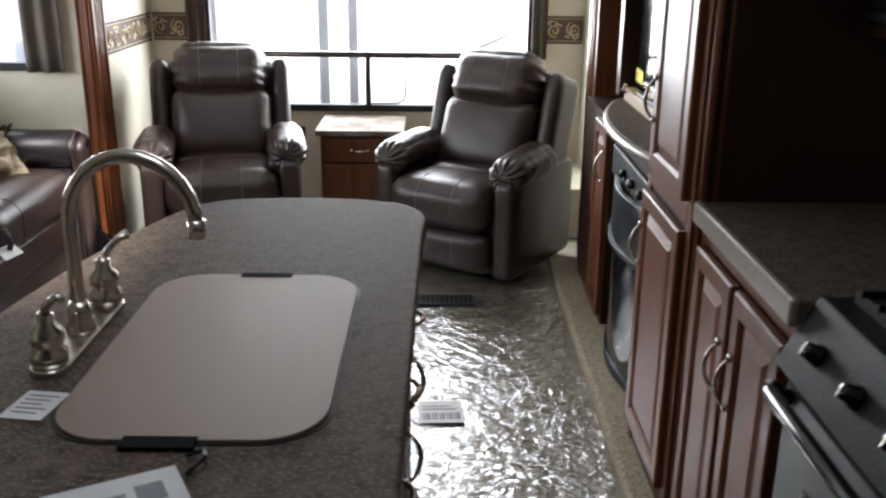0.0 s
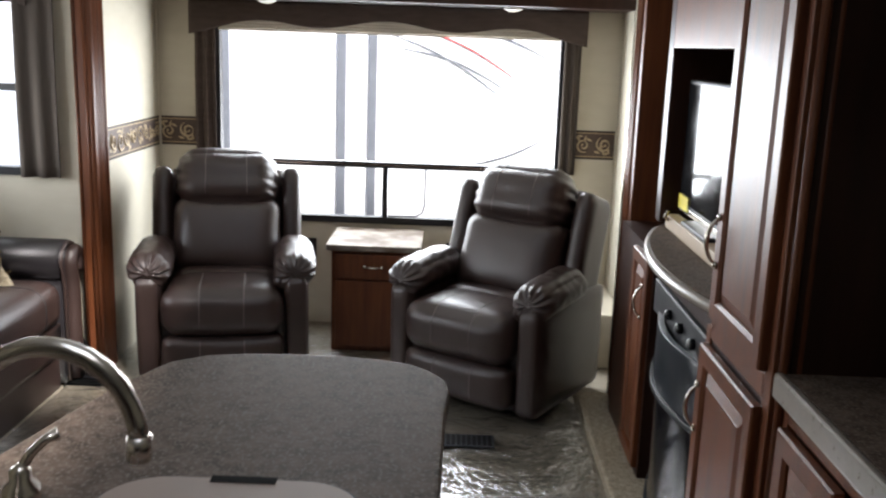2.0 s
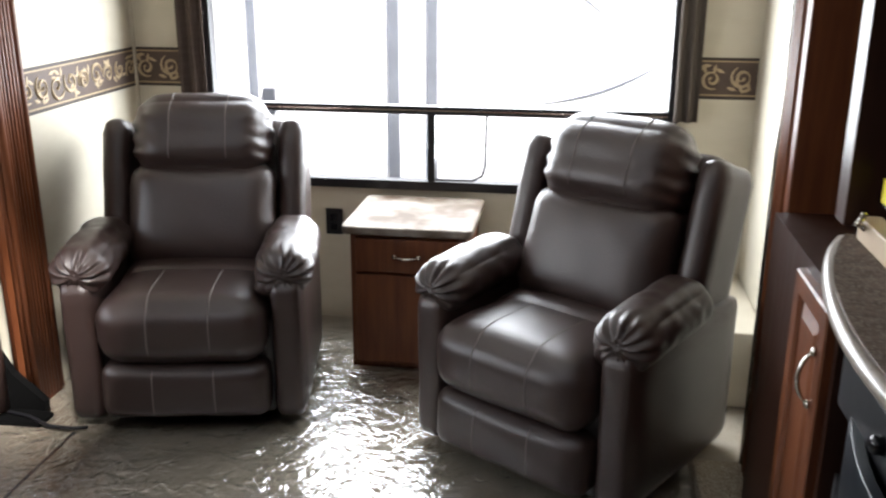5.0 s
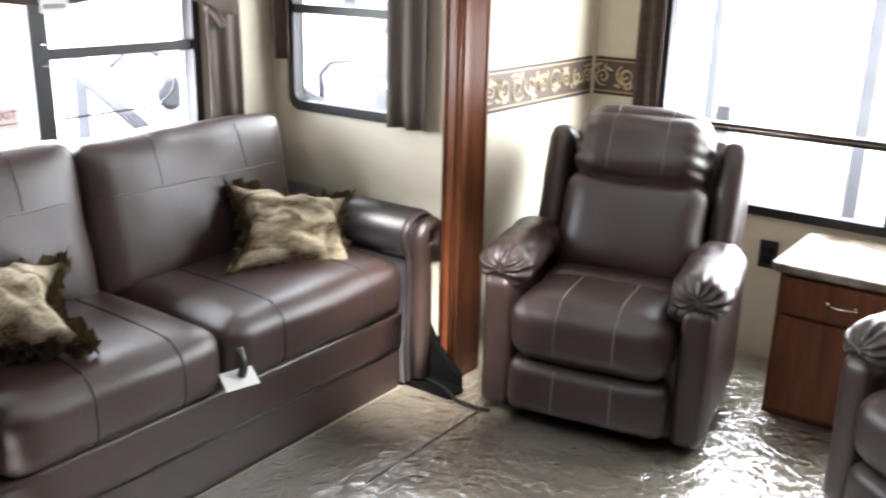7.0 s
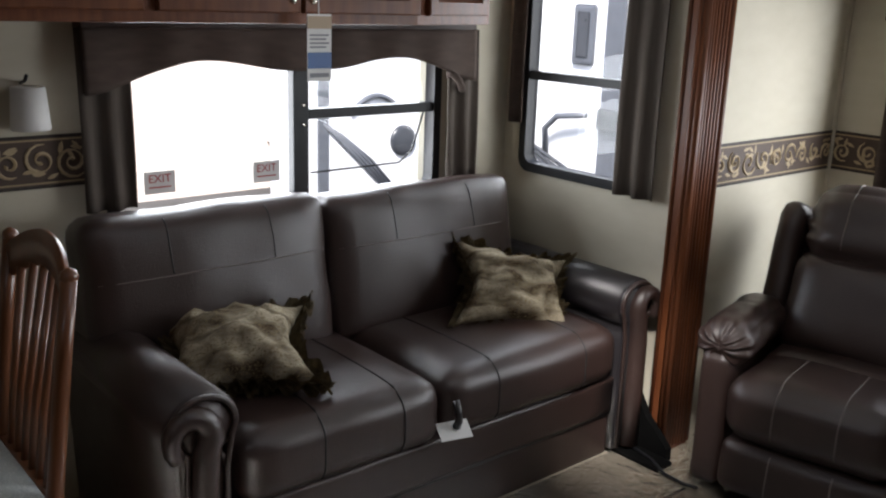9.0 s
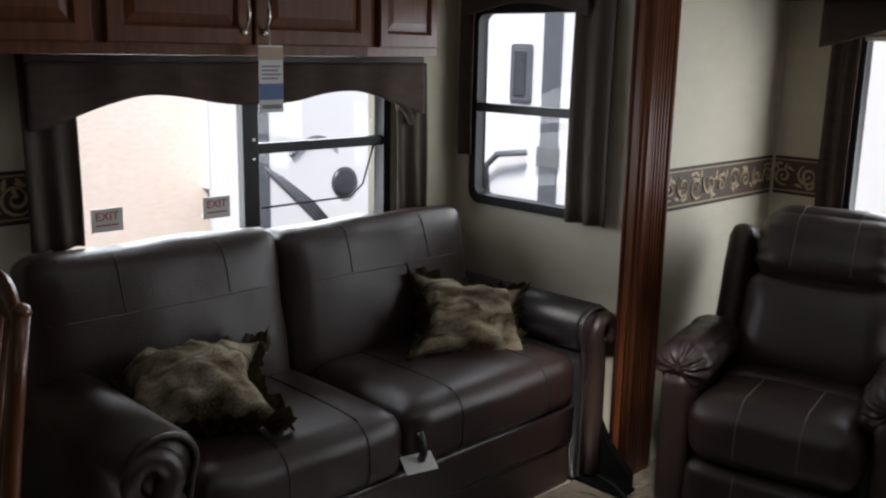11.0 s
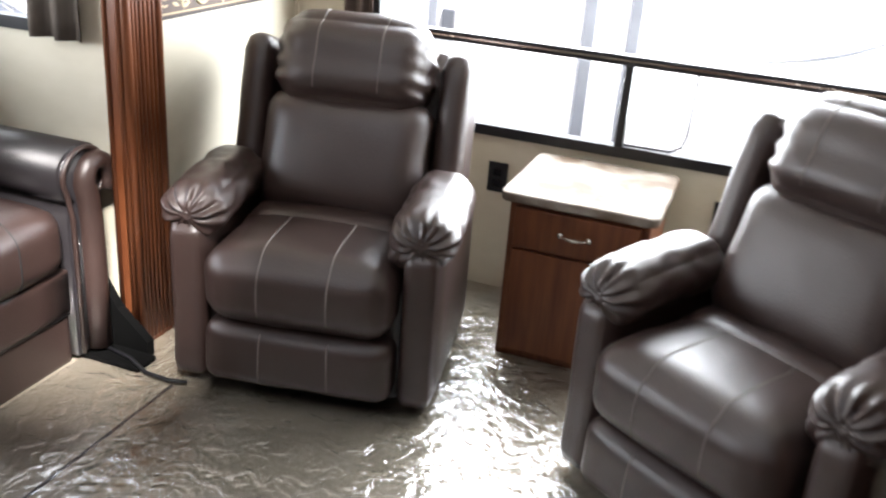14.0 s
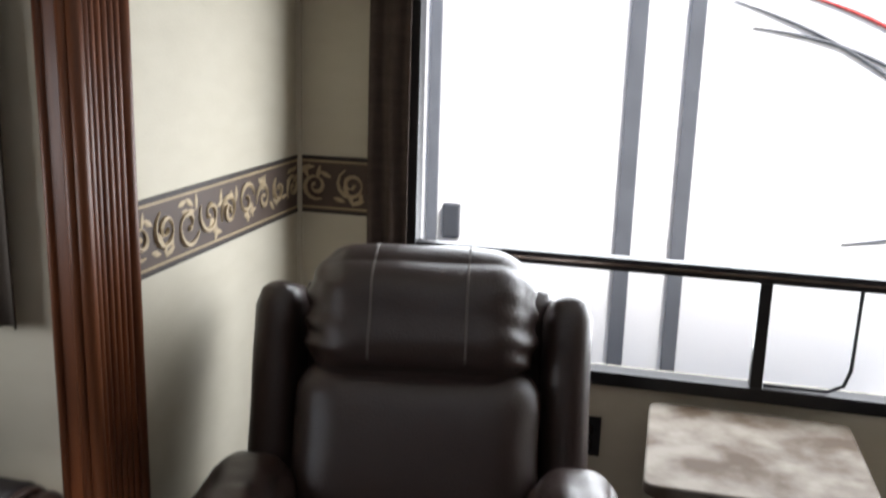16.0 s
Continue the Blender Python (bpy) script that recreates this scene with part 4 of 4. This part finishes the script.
# ---- floor film and things on the floor ----
nx, ny = 110, 310
rng = np.random.RandomState(4)
gx, gy = np.meshgrid(np.linspace(-0.66, 1.545, nx), np.linspace(-0.6, 5.62, ny), indexing="xy")
hz = np.zeros_like(gx)
for k in range(46):
    a, f, p = rng.uniform(0, math.pi), rng.uniform(8, 42), rng.uniform(0, 6.3)
    bend = 0.06 * np.sin(gx * rng.uniform(3, 9) + p) + 0.06 * np.sin(gy * rng.uniform(3, 9))
    hz += np.maximum(0, np.sin((gx * math.cos(a) + gy * math.sin(a) + bend) * f + p)) ** 6 * (0.0014 + 0.02 / f) * 0.55
co = np.stack([gx, gy, 0.003 + hz * 0.62], -1).reshape(-1, 3)
idx = np.arange(nx * ny).reshape(ny, nx)
quads = np.stack([idx[:-1, :-1], idx[:-1, 1:], idx[1:, 1:], idx[1:, :-1]], -1).reshape(-1, 4)
me = bpy.data.meshes.new("film_sheet")
me.from_pydata(co.tolist(), [], quads.tolist())
me.polygons.foreach_set("use_smooth", [True] * len(me.polygons))
me.materials.append(film)
fs = tagged(new("plastic_film", me), "clear crumpled protective film laid over the carpet", "film")
fs.visible_shadow = False

vent = thing("floor_vent", "dark brown slotted floor register", "vent", pose(1.03, 4.125, 0.012))
part("frame", box(-0.15, 0.15, -0.055, 0.055, 0, 0.006, 0.002), trailer_dark, vent)
for k in range(14):
    part("slat", box(-0.135 + k * 0.02, -0.122 + k * 0.02, -0.042, 0.042, 0.006, 0.009), black, vent)
lb = thing("shipping_label", "white printed barcode label stuck on the floor film", "label", pose(1.035, 3.13, 0.016, 0, 0, 3))
part("sheet", box(-0.075, 0.075, -0.075, 0.075, 0, 0.0008), paper, lb)
for k in range(16):
    part("bar", box(-0.062 + k * 0.008, -0.0585 + k * 0.008 + 0.002 * (k % 3), -0.055, -0.01, 0.0009, 0.0014), print_grey, lb)
part("text_bar", box(-0.06, 0.05, 0.01, 0.018, 0.0009, 0.0014), print_grey, lb)
part("text_bar", box(-0.06, 0.03, 0.03, 0.036, 0.0009, 0.0014), print_grey, lb)
structure("floor_seam", box(-0.353, -0.346, 3.95, 4.56, 0.0, 0.0045), groove, "dark seam line in the carpet", "seam")
cd = thing("cable", "black cable lying on the floor by the casing post", "cable")
part("wire", tube([(-0.66, 4.63, 0.024), (-0.52, 4.60, 0.024), (-0.44, 4.565, 0.016), (-0.36, 4.56, 0.016), (-0.31, 4.575, 0.016)], 0.006, 6), black, cd, smooth=True)

# ---- kitchen wall, tall cabinet and media centre ----
R = lambda y, z=0.0, x=1.60: pose(x, y, z, 0, 0, -90)
tc = thing("tall_cabinet", "tall cherry wood pantry cabinet with raised panel doors", "cabinet", R(2.93, 0.055, 1.612))
# Body in the shade-darkened wood tone; doors and frame keep the plain one.
part("body", box(0, 0.46, 0.0, 0.62, 0, 0.82, 0.004), wood_shaded, tc)
part("upper_body", box(0.05, 0.46, 0.0, 0.62, 0.82, 1.99, 0.004), wood_shaded, tc)
part("face_frame", join(box(0, 0.035, -0.006, 0.02, 0, 0.82, 0.003), box(0.05, 0.075, -0.006, 0.02, 0.82, 1.99, 0.003), box(0.415, 0.46, -0.006, 0.02, 0, 1.99, 0.003), box(0.035, 0.415, -0.006, 0.02, 0.795, 0.845, 0.003)), wood, tc)
add_door(tc, 0.225, 0.43, 0.40, 0.70, -0.006, "l", 0.20)
add_door(tc, 0.25, 1.40, 0.36, 1.09, -0.006, "l", -0.36)
for x in (0.462, 0.452):
    part("corner_bead", moved(tube([(0, 0, 0), (0, 0, 1.98)], 0.010, 8), pose(x, 0.02 + (0.46 - x) * 3, 0)), wood, tc, smooth=True)

mc = thing("media_cabinet", "cherry wood media cabinet with bowed front", "cabinet")
# Carcass and niche boards carry their shade in the wood colour.
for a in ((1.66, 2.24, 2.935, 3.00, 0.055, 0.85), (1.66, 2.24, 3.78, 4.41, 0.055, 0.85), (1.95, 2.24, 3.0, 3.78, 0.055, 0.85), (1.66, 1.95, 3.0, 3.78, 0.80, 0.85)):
    part("carcass_board", box(*a), wood_shaded, mc)
part("side_board", box(1.74, 2.24, 4.13, 4.20, 0.90, 1.99, 0.003), wood_shaded, mc)
part("back_board", box(2.18, 2.24, 2.94, 4.13, 0.90, 1.99), wood_shaded, mc)
part("upper_box", box(1.74, 2.18, 2.94, 4.13, 1.52, 1.99, 0.004), wood, mc)
for y0, y1, hd in ((3.80, 4.06, "l"), (2.94, 3.0, "")):
    w = y1 - y0
    at = pose(1.66, (y0 + y1) / 2, 0.455, 0, 0, -90)
    d = panel_door("door", w, 0.74, mc, at) if w > 0.1 else part("stile", box(-w / 2, w / 2, -0.018, 0, -0.37, 0.37, 0.003), wood, mc, m=at)
    if hd:
        part("handle", bow_handle(), nickel, d, "brushed nickel bow handle", True, pose(0.09, -0.02, 0.22))
part("side_handle", bow_handle(), nickel, mc, "brushed nickel bow handle", True, pose(1.642, 2.965, 0.70, 0, 0, -90))
bow = [(1.735 - 0.13 * math.sin(math.pi * min(1, max(0, (4.09 - y) / 1.25))) ** 0.8, y) for y in [4.09 - k * 0.0575 for k in range(21)]]
mt_ = thing("media_worktop", "dark stone-look bowed worktop with pale metal-look edge", "worktop")
part("slab", prism(bow + [(2.18, 2.94), (2.18, 4.09)], 0.855, 0.895, 0.004), granite, mt_)
part("edge_strip", tube([(x - 0.002, y, 0.876) for x, y in bow], 0.016, 8), counter_edge, mt_, "pale rounded edge", True)
shelf = thing("shelf_board", "stone-look ledge board in front of the television", "shelf")
part("board", box(1.745, 1.79, 3.0, 4.05, 0.897, 0.945, 0.004), tan_print, shelf)
part("cable_knot", tube([(1.735 + 0.01 * math.cos(k), 4.0 + 0.012 * math.sin(k * 1.3), 0.93 + 0.004 * k) for k in range(9)], 0.006, 6), nickel, shelf, "coiled shiny cable end", True)

tv = thing("television", "flat black television with yellow sticker and glossy screen", "television", R(4.10, 0.955, 1.80))
part("casing", box(0, 0.80, 0, 0.05, 0, 0.46, 0.008), black, tv)
part("screen", box(0.02, 0.78, -0.003, 0.0, 0.035, 0.445), screen_mat, tv, "glossy dark screen reflecting the window")
part("bezel_strip", box(0.0, 0.80, -0.006, -0.0005, 0.004, 0.024, 0.002), nickel, tv)
part("sticker", box(0.02, 0.15, -0.0075, -0.0062, 0.012, 0.062), yellow, tv, "bright yellow sticker")
part("stand", box(0.25, 0.55, -0.05, 0.12, -0.058, 0.004, 0.006), black, tv)

fp = thing("electric_fireplace", "black electric fireplace with bowed glass front", "fireplace")
arc = lambda z0, z1, off, y0=3.02, y1=3.76, t=0.02: prism([(1.695 - off - 0.075 * math.sin(math.pi * (k / 16)), y0 + (y1 - y0) * k / 16) for k in range(17)] + [(1.695 - off + t - 0.075 * math.sin(math.pi * (1 - k / 16)), y1 - (y1 - y0) * k / 16) for k in range(17)], z0, z1, 0.003)
part("shell", box(1.70, 1.94, 3.01, 3.77, 0.06, 0.795, 0.006), black, fp)
part("control_panel", box(1.655, 1.70, 3.05, 3.73, 0.68, 0.79, 0.008), black, fp)
for y in (3.2, 3.34, 3.48):
    part("knob", moved(lathe([(0.016, 0), (0.016, 0.014), (0.011, 0.02)], 14), pose(1.655, y, 0.735, 0, -90, 0)), black_gloss, fp, smooth=True)
part("hood", arc(0.52, 0.70, 0.004), steel_blue, fp, "dull blue-grey bowed hood panel", True)
part("glass_front", arc(0.10, 0.53, -0.006), black_gloss, fp, "black bowed glass", True)
part("rim", arc(0.065, 0.10, 0.002), steel_blue, fp, smooth=True)
part("hood_lip", arc(0.505, 0.522, 0.014), black, fp, smooth=True)

bc = thing("base_cabinet", "cherry wood kitchen base cabinet with a pair of doors", "cabinet", R(2.465, 0.055, 1.65))
part("body", box(0, 0.62, 0.0, 0.60, 0.0, 0.82, 0.003), wood_shaded, bc)
part("face_frame", join(box(0, 0.03, -0.018, 0, 0, 0.82, 0.003), box(0.59, 0.62, -0.018, 0, 0, 0.82, 0.003), box(0.03, 0.59, -0.018, 0, 0.775, 0.82, 0.003), box(0.03, 0.59, -0.018, 0, 0, 0.045, 0.003)), wood, bc)
add_door(bc, 0.165, 0.41, 0.265, 0.72, -0.018, "r", 0.17)
add_door(bc, 0.455, 0.41, 0.265, 0.72, -0.018, "l", 0.17)
bc = thing("base_cabinet", "plain cherry wood base cabinet beyond the range", "cabinet", R(1.06, 0.055, 1.635))
part("body", box(0, 1.6, 0.0, 0.60, 0.0, 0.82, 0.003), wood_shaded, bc)
for k in range(4):
    add_door(bc, 0.2 + k * 0.4, 0.41, 0.38, 0.72, 0.0, "r" if k % 2 == 0 else "l", 0.17)
kt = thing("kitchen_worktop", "dark stone-look kitchen worktop with pale rounded edge", "worktop")
part("slab", box(1.625, 2.245, 1.845, 2.465, 0.878, 0.92, 0.004), granite, kt)
part("edge_strip", box(1.606, 1.625, 1.845, 2.465, 0.872, 0.923, 0.009, 3), counter_edge, kt, "pale rounded worktop edge")
part("backsplash", box(2.225, 2.245, 1.845, 2.465, 0.92, 1.0, 0.003), granite, kt)
kt = thing("kitchen_worktop", "stone-look kitchen worktop beyond the range", "worktop")
part("slab", box(1.61, 2.245, -0.6, 1.05, 0.878, 0.92, 0.006), granite, kt)

rg = thing("range_cooker", "black gas range with knobs, oven door and grates", "cooker", R(1.84, 0.055, 1.62))
part("body", box(0.0, 0.77, 0.02, 0.60, 0.0, 0.85, 0.004), black, rg)
od = part("oven_door", box(0.02, 0.75, -0.012, 0.02, 0.12, 0.735, 0.008), steel_blue, rg, "dark grey oven door")
part("oven_glass", box(0.14, 0.63, -0.015, -0.012, 0.26, 0.60, 0.001, 1), black_gloss, od)
part("oven_handle", tube([(0.04, -0.012, 0.71), (0.045, -0.05, 0.735), (0.08, -0.062, 0.74), (0.69, -0.062, 0.74), (0.725, -0.05, 0.735), (0.73, -0.012, 0.71)], 0.014, 10), black_gloss, od, smooth=True)
pn = bmesh.new()
sec = [(-0.015, 0.745), (-0.03, 0.76), (0.03, 0.875), (0.06, 0.875), (0.06, 0.745)]
for a in (0.0, 0.77):
    pn.faces.new([pn.verts.new((a, y, z)) for y, z in sec])
va = list(pn.verts)
for k in range(5):
    pn.faces.new((va[k], va[(k + 1) % 5], va[5 + (k + 1) % 5], va[5 + k]))
part("control_panel", pn, iron, rg)
for k in range(5):
    kb = part("knob", lathe([(0.019, 0), (0.019, 0.006), (0.015, 0.010), (0.013, 0.026), (0.009, 0.029)], 20), black_gloss, rg, smooth=True, m=pose(0.10 + k * 0.14, -0.002, 0.815, 62))
    part("pointer", box(-0.0025, 0.0025, -0.012, 0.012, 0.028, 0.031, 0.001, 1), nickel, kb)
part("cooktop", box(0.0, 0.77, 0.03, 0.60, 0.85, 0.878, 0.006), black, rg)
for gx0 in (0.03, 0.39):
    for k in range(6):
        part("grate_bar", box(gx0 + 0.02 + k * 0.058, gx0 + 0.030 + k * 0.058, 0.07, 0.57, 0.895, 0.908, 0.002), iron, rg)
    for y in (0.08, 0.32, 0.56):
        part("grate_bar", box(gx0, gx0 + 0.35, y - 0.006, y + 0.006, 0.878, 0.900, 0.002), iron, rg)
for bx in (0.2, 0.57):
    for by in (0.2, 0.44):
        part("burner", lathe([(0.05, 0.878), (0.05, 0.886), (0.035, 0.892), (0.005, 0.893)], 20), iron, rg, smooth=True, m=pose(bx, by, 0))

up = thing("overhead_cabinet", "dark cherry wood kitchen wall cabinet", "cabinet", R(2.465, 1.30, 1.92))
part("body", join(box(0, 0.62, 0, 0.325, 0.38, 0.745, 0.003), box(0, 0.05, 0, 0.325, 0, 0.38, 0.003), box(0.05, 0.62, 0, 0.325, 0, 0.028, 0.003), box(0.05, 0.62, 0.30, 0.325, 0.028, 0.38)), wood_shaded, up)
add_door(up, 0.16, 0.565, 0.28, 0.32, 0.0, "r", -0.1)
add_door(up, 0.46, 0.565, 0.28, 0.32, 0.0, "l", -0.1)
mw = thing("microwave", "black built-in microwave oven with dark glass door", "microwave", R(2.41, 1.332, 1.905))
part("body", box(0.0, 0.54, 0.0, 0.28, 0.0, 0.30, 0.006), black, mw)
part("glass_door", box(0.02, 0.40, -0.008, 0.0, 0.02, 0.28, 0.003), black_gloss, mw)
part("keypad", box(0.42, 0.52, -0.006, 0.0, 0.03, 0.27, 0.002), black_gloss, mw)

# ---- outside ----
g = bpy.data.meshes.new("ground")
g.from_pydata([(-400, -400, -0.9), (400, -400, -0.9), (400, 400, -0.9), (-400, 400, -0.9)], [], [(0, 1, 2, 3)])
g.materials.append(asphalt)
tagged(new("ground", g), "grey asphalt lot reaching to the horizon", "ground", "", "structure")

tr = thing("travel_trailer", "white neighbouring trailer with grey corner trims and swoosh decals", "trailer")
part("wall", box(-1.7, 7.0, 6.9, 9.3, -0.3, 2.7, 0.03), trailer_white, tr)
part("skirt", box(-1.6, 6.9, 6.95, 9.2, -0.9, -0.3), trailer_dark, tr)
for x, w in ((0.20, 0.06), (0.405, 0.055), (-0.545, 0.045)):
    part("trim_strip", box(x, x + w, 6.882, 6.899, -0.28, 2.68, 0.004), trailer_trim, tr)
lt = part("latch_box", box(-0.475, -0.405, 6.865, 6.899, 0.63, 0.77, 0.01), trailer_dark, tr)
for k, (c0, c1, b, mt) in enumerate((((0.55, 1.56), (1.30, 1.16), 0.05, trailer_trim), ((0.72, 1.60), (1.36, 1.30), 0.04, red_print), ((0.62, 1.47), (1.30, 1.23), 0.05, trailer_trim), ((1.0, 0.72), (1.62, 0.95), -0.04, trailer_trim), ((0.95, 1.64), (1.6, 1.42), 0.03, trailer_trim))):
    pts = [Vector((c0[0] + (c1[0] - c0[0]) * t, 6.896, c0[1] + (c1[1] - c0[1]) * t + b * math.sin(math.pi * t))) for t in [i / 14 for i in range(15)]]
    part("decal", moved(tube(pts, lambda t: 0.002 + 0.006 * math.sin(math.pi * t), 6), Matrix.Identity(4)), mt, tr, smooth=True)

tr = thing("travel_trailer", "white trailer parked beyond the slide-out end window", "trailer")
part("wall", box(-9.5, -2.4, 8.0, 10.5, -0.3, 2.7, 0.03), trailer_white, tr)
part("corner_trim", box(-3.72, -3.54, 7.97, 7.999, -0.28, 2.68, 0.006), trailer_trim, tr)
wn_ = part("window", box(-4.06, -3.84, 7.965, 7.999, 1.05, 1.53, 0.03), trailer_trim, tr)
part("pane", box(-4.01, -3.89, 7.958, 7.966, 1.11, 1.47, 0.01), trailer_dark, wn_)
part("grab_handle", tube([(-4.28, 7.96, 0.25), (-4.25, 7.90, 0.5), (-4.10, 7.88, 0.62), (-3.80, 7.90, 0.66)], 0.028, 8), trailer_trim, tr, smooth=True)
part("lamp_box", box(-3.72, -3.50, 7.93, 7.97, 0.55, 0.72, 0.01), trailer_dark, tr)
for k in range(3):
    part("hose", tube([(-4.6 + 0.05 * k, 7.9, 0.42 - 0.05 * k), (-4.0, 7.9, 0.20 - 0.05 * k), (-3.5, 7.9, -0.02 - 0.05 * k)], 0.018, 6), trailer_dark, tr, smooth=True)

tr = thing("travel_trailer", "white trailer nose with dark round port and swoosh lines", "trailer")
part("wall", box(-5.6, -5.0, 5.98, 7.95, -0.3, 2.4, 0.10), trailer_white, tr)
part("port", moved(lathe([(0.13, 0), (0.13, 0.02), (0.09, 0.03)], 24), pose(-5.0, 6.95, 0.36, 0, 90, 0)), trailer_dark, tr, smooth=True)
for k in range(4):
    part("line", tube([(-4.985, 6.15 + 0.05 * k, 0.55 - 0.03 * k), (-4.985, 6.5 + 0.04 * k, 0.22), (-4.985, 6.85 + 0.03 * k, -0.12)], 0.014, 6), trailer_trim, tr, smooth=True)
part("arch", tube([(-4.985, 6.40 + 0.45 * k / 12, 0.62 + 0.13 * math.sin(math.pi * k / 14)) for k in range(13)], 0.022, 6), trailer_trim, tr, smooth=True)
part("corner_trim", box(-5.02, -4.985, 6.10, 6.20, -0.2, 2.3, 0.01), trailer_trim, tr)
bw = thing("siding_wall", "pale pinkish beige building wall beyond the lot", "building", kind="structure")
part("wall", box(-9.6, -9.2, -4.0, 9.0, -0.9, 3.4), brick_beige, bw)
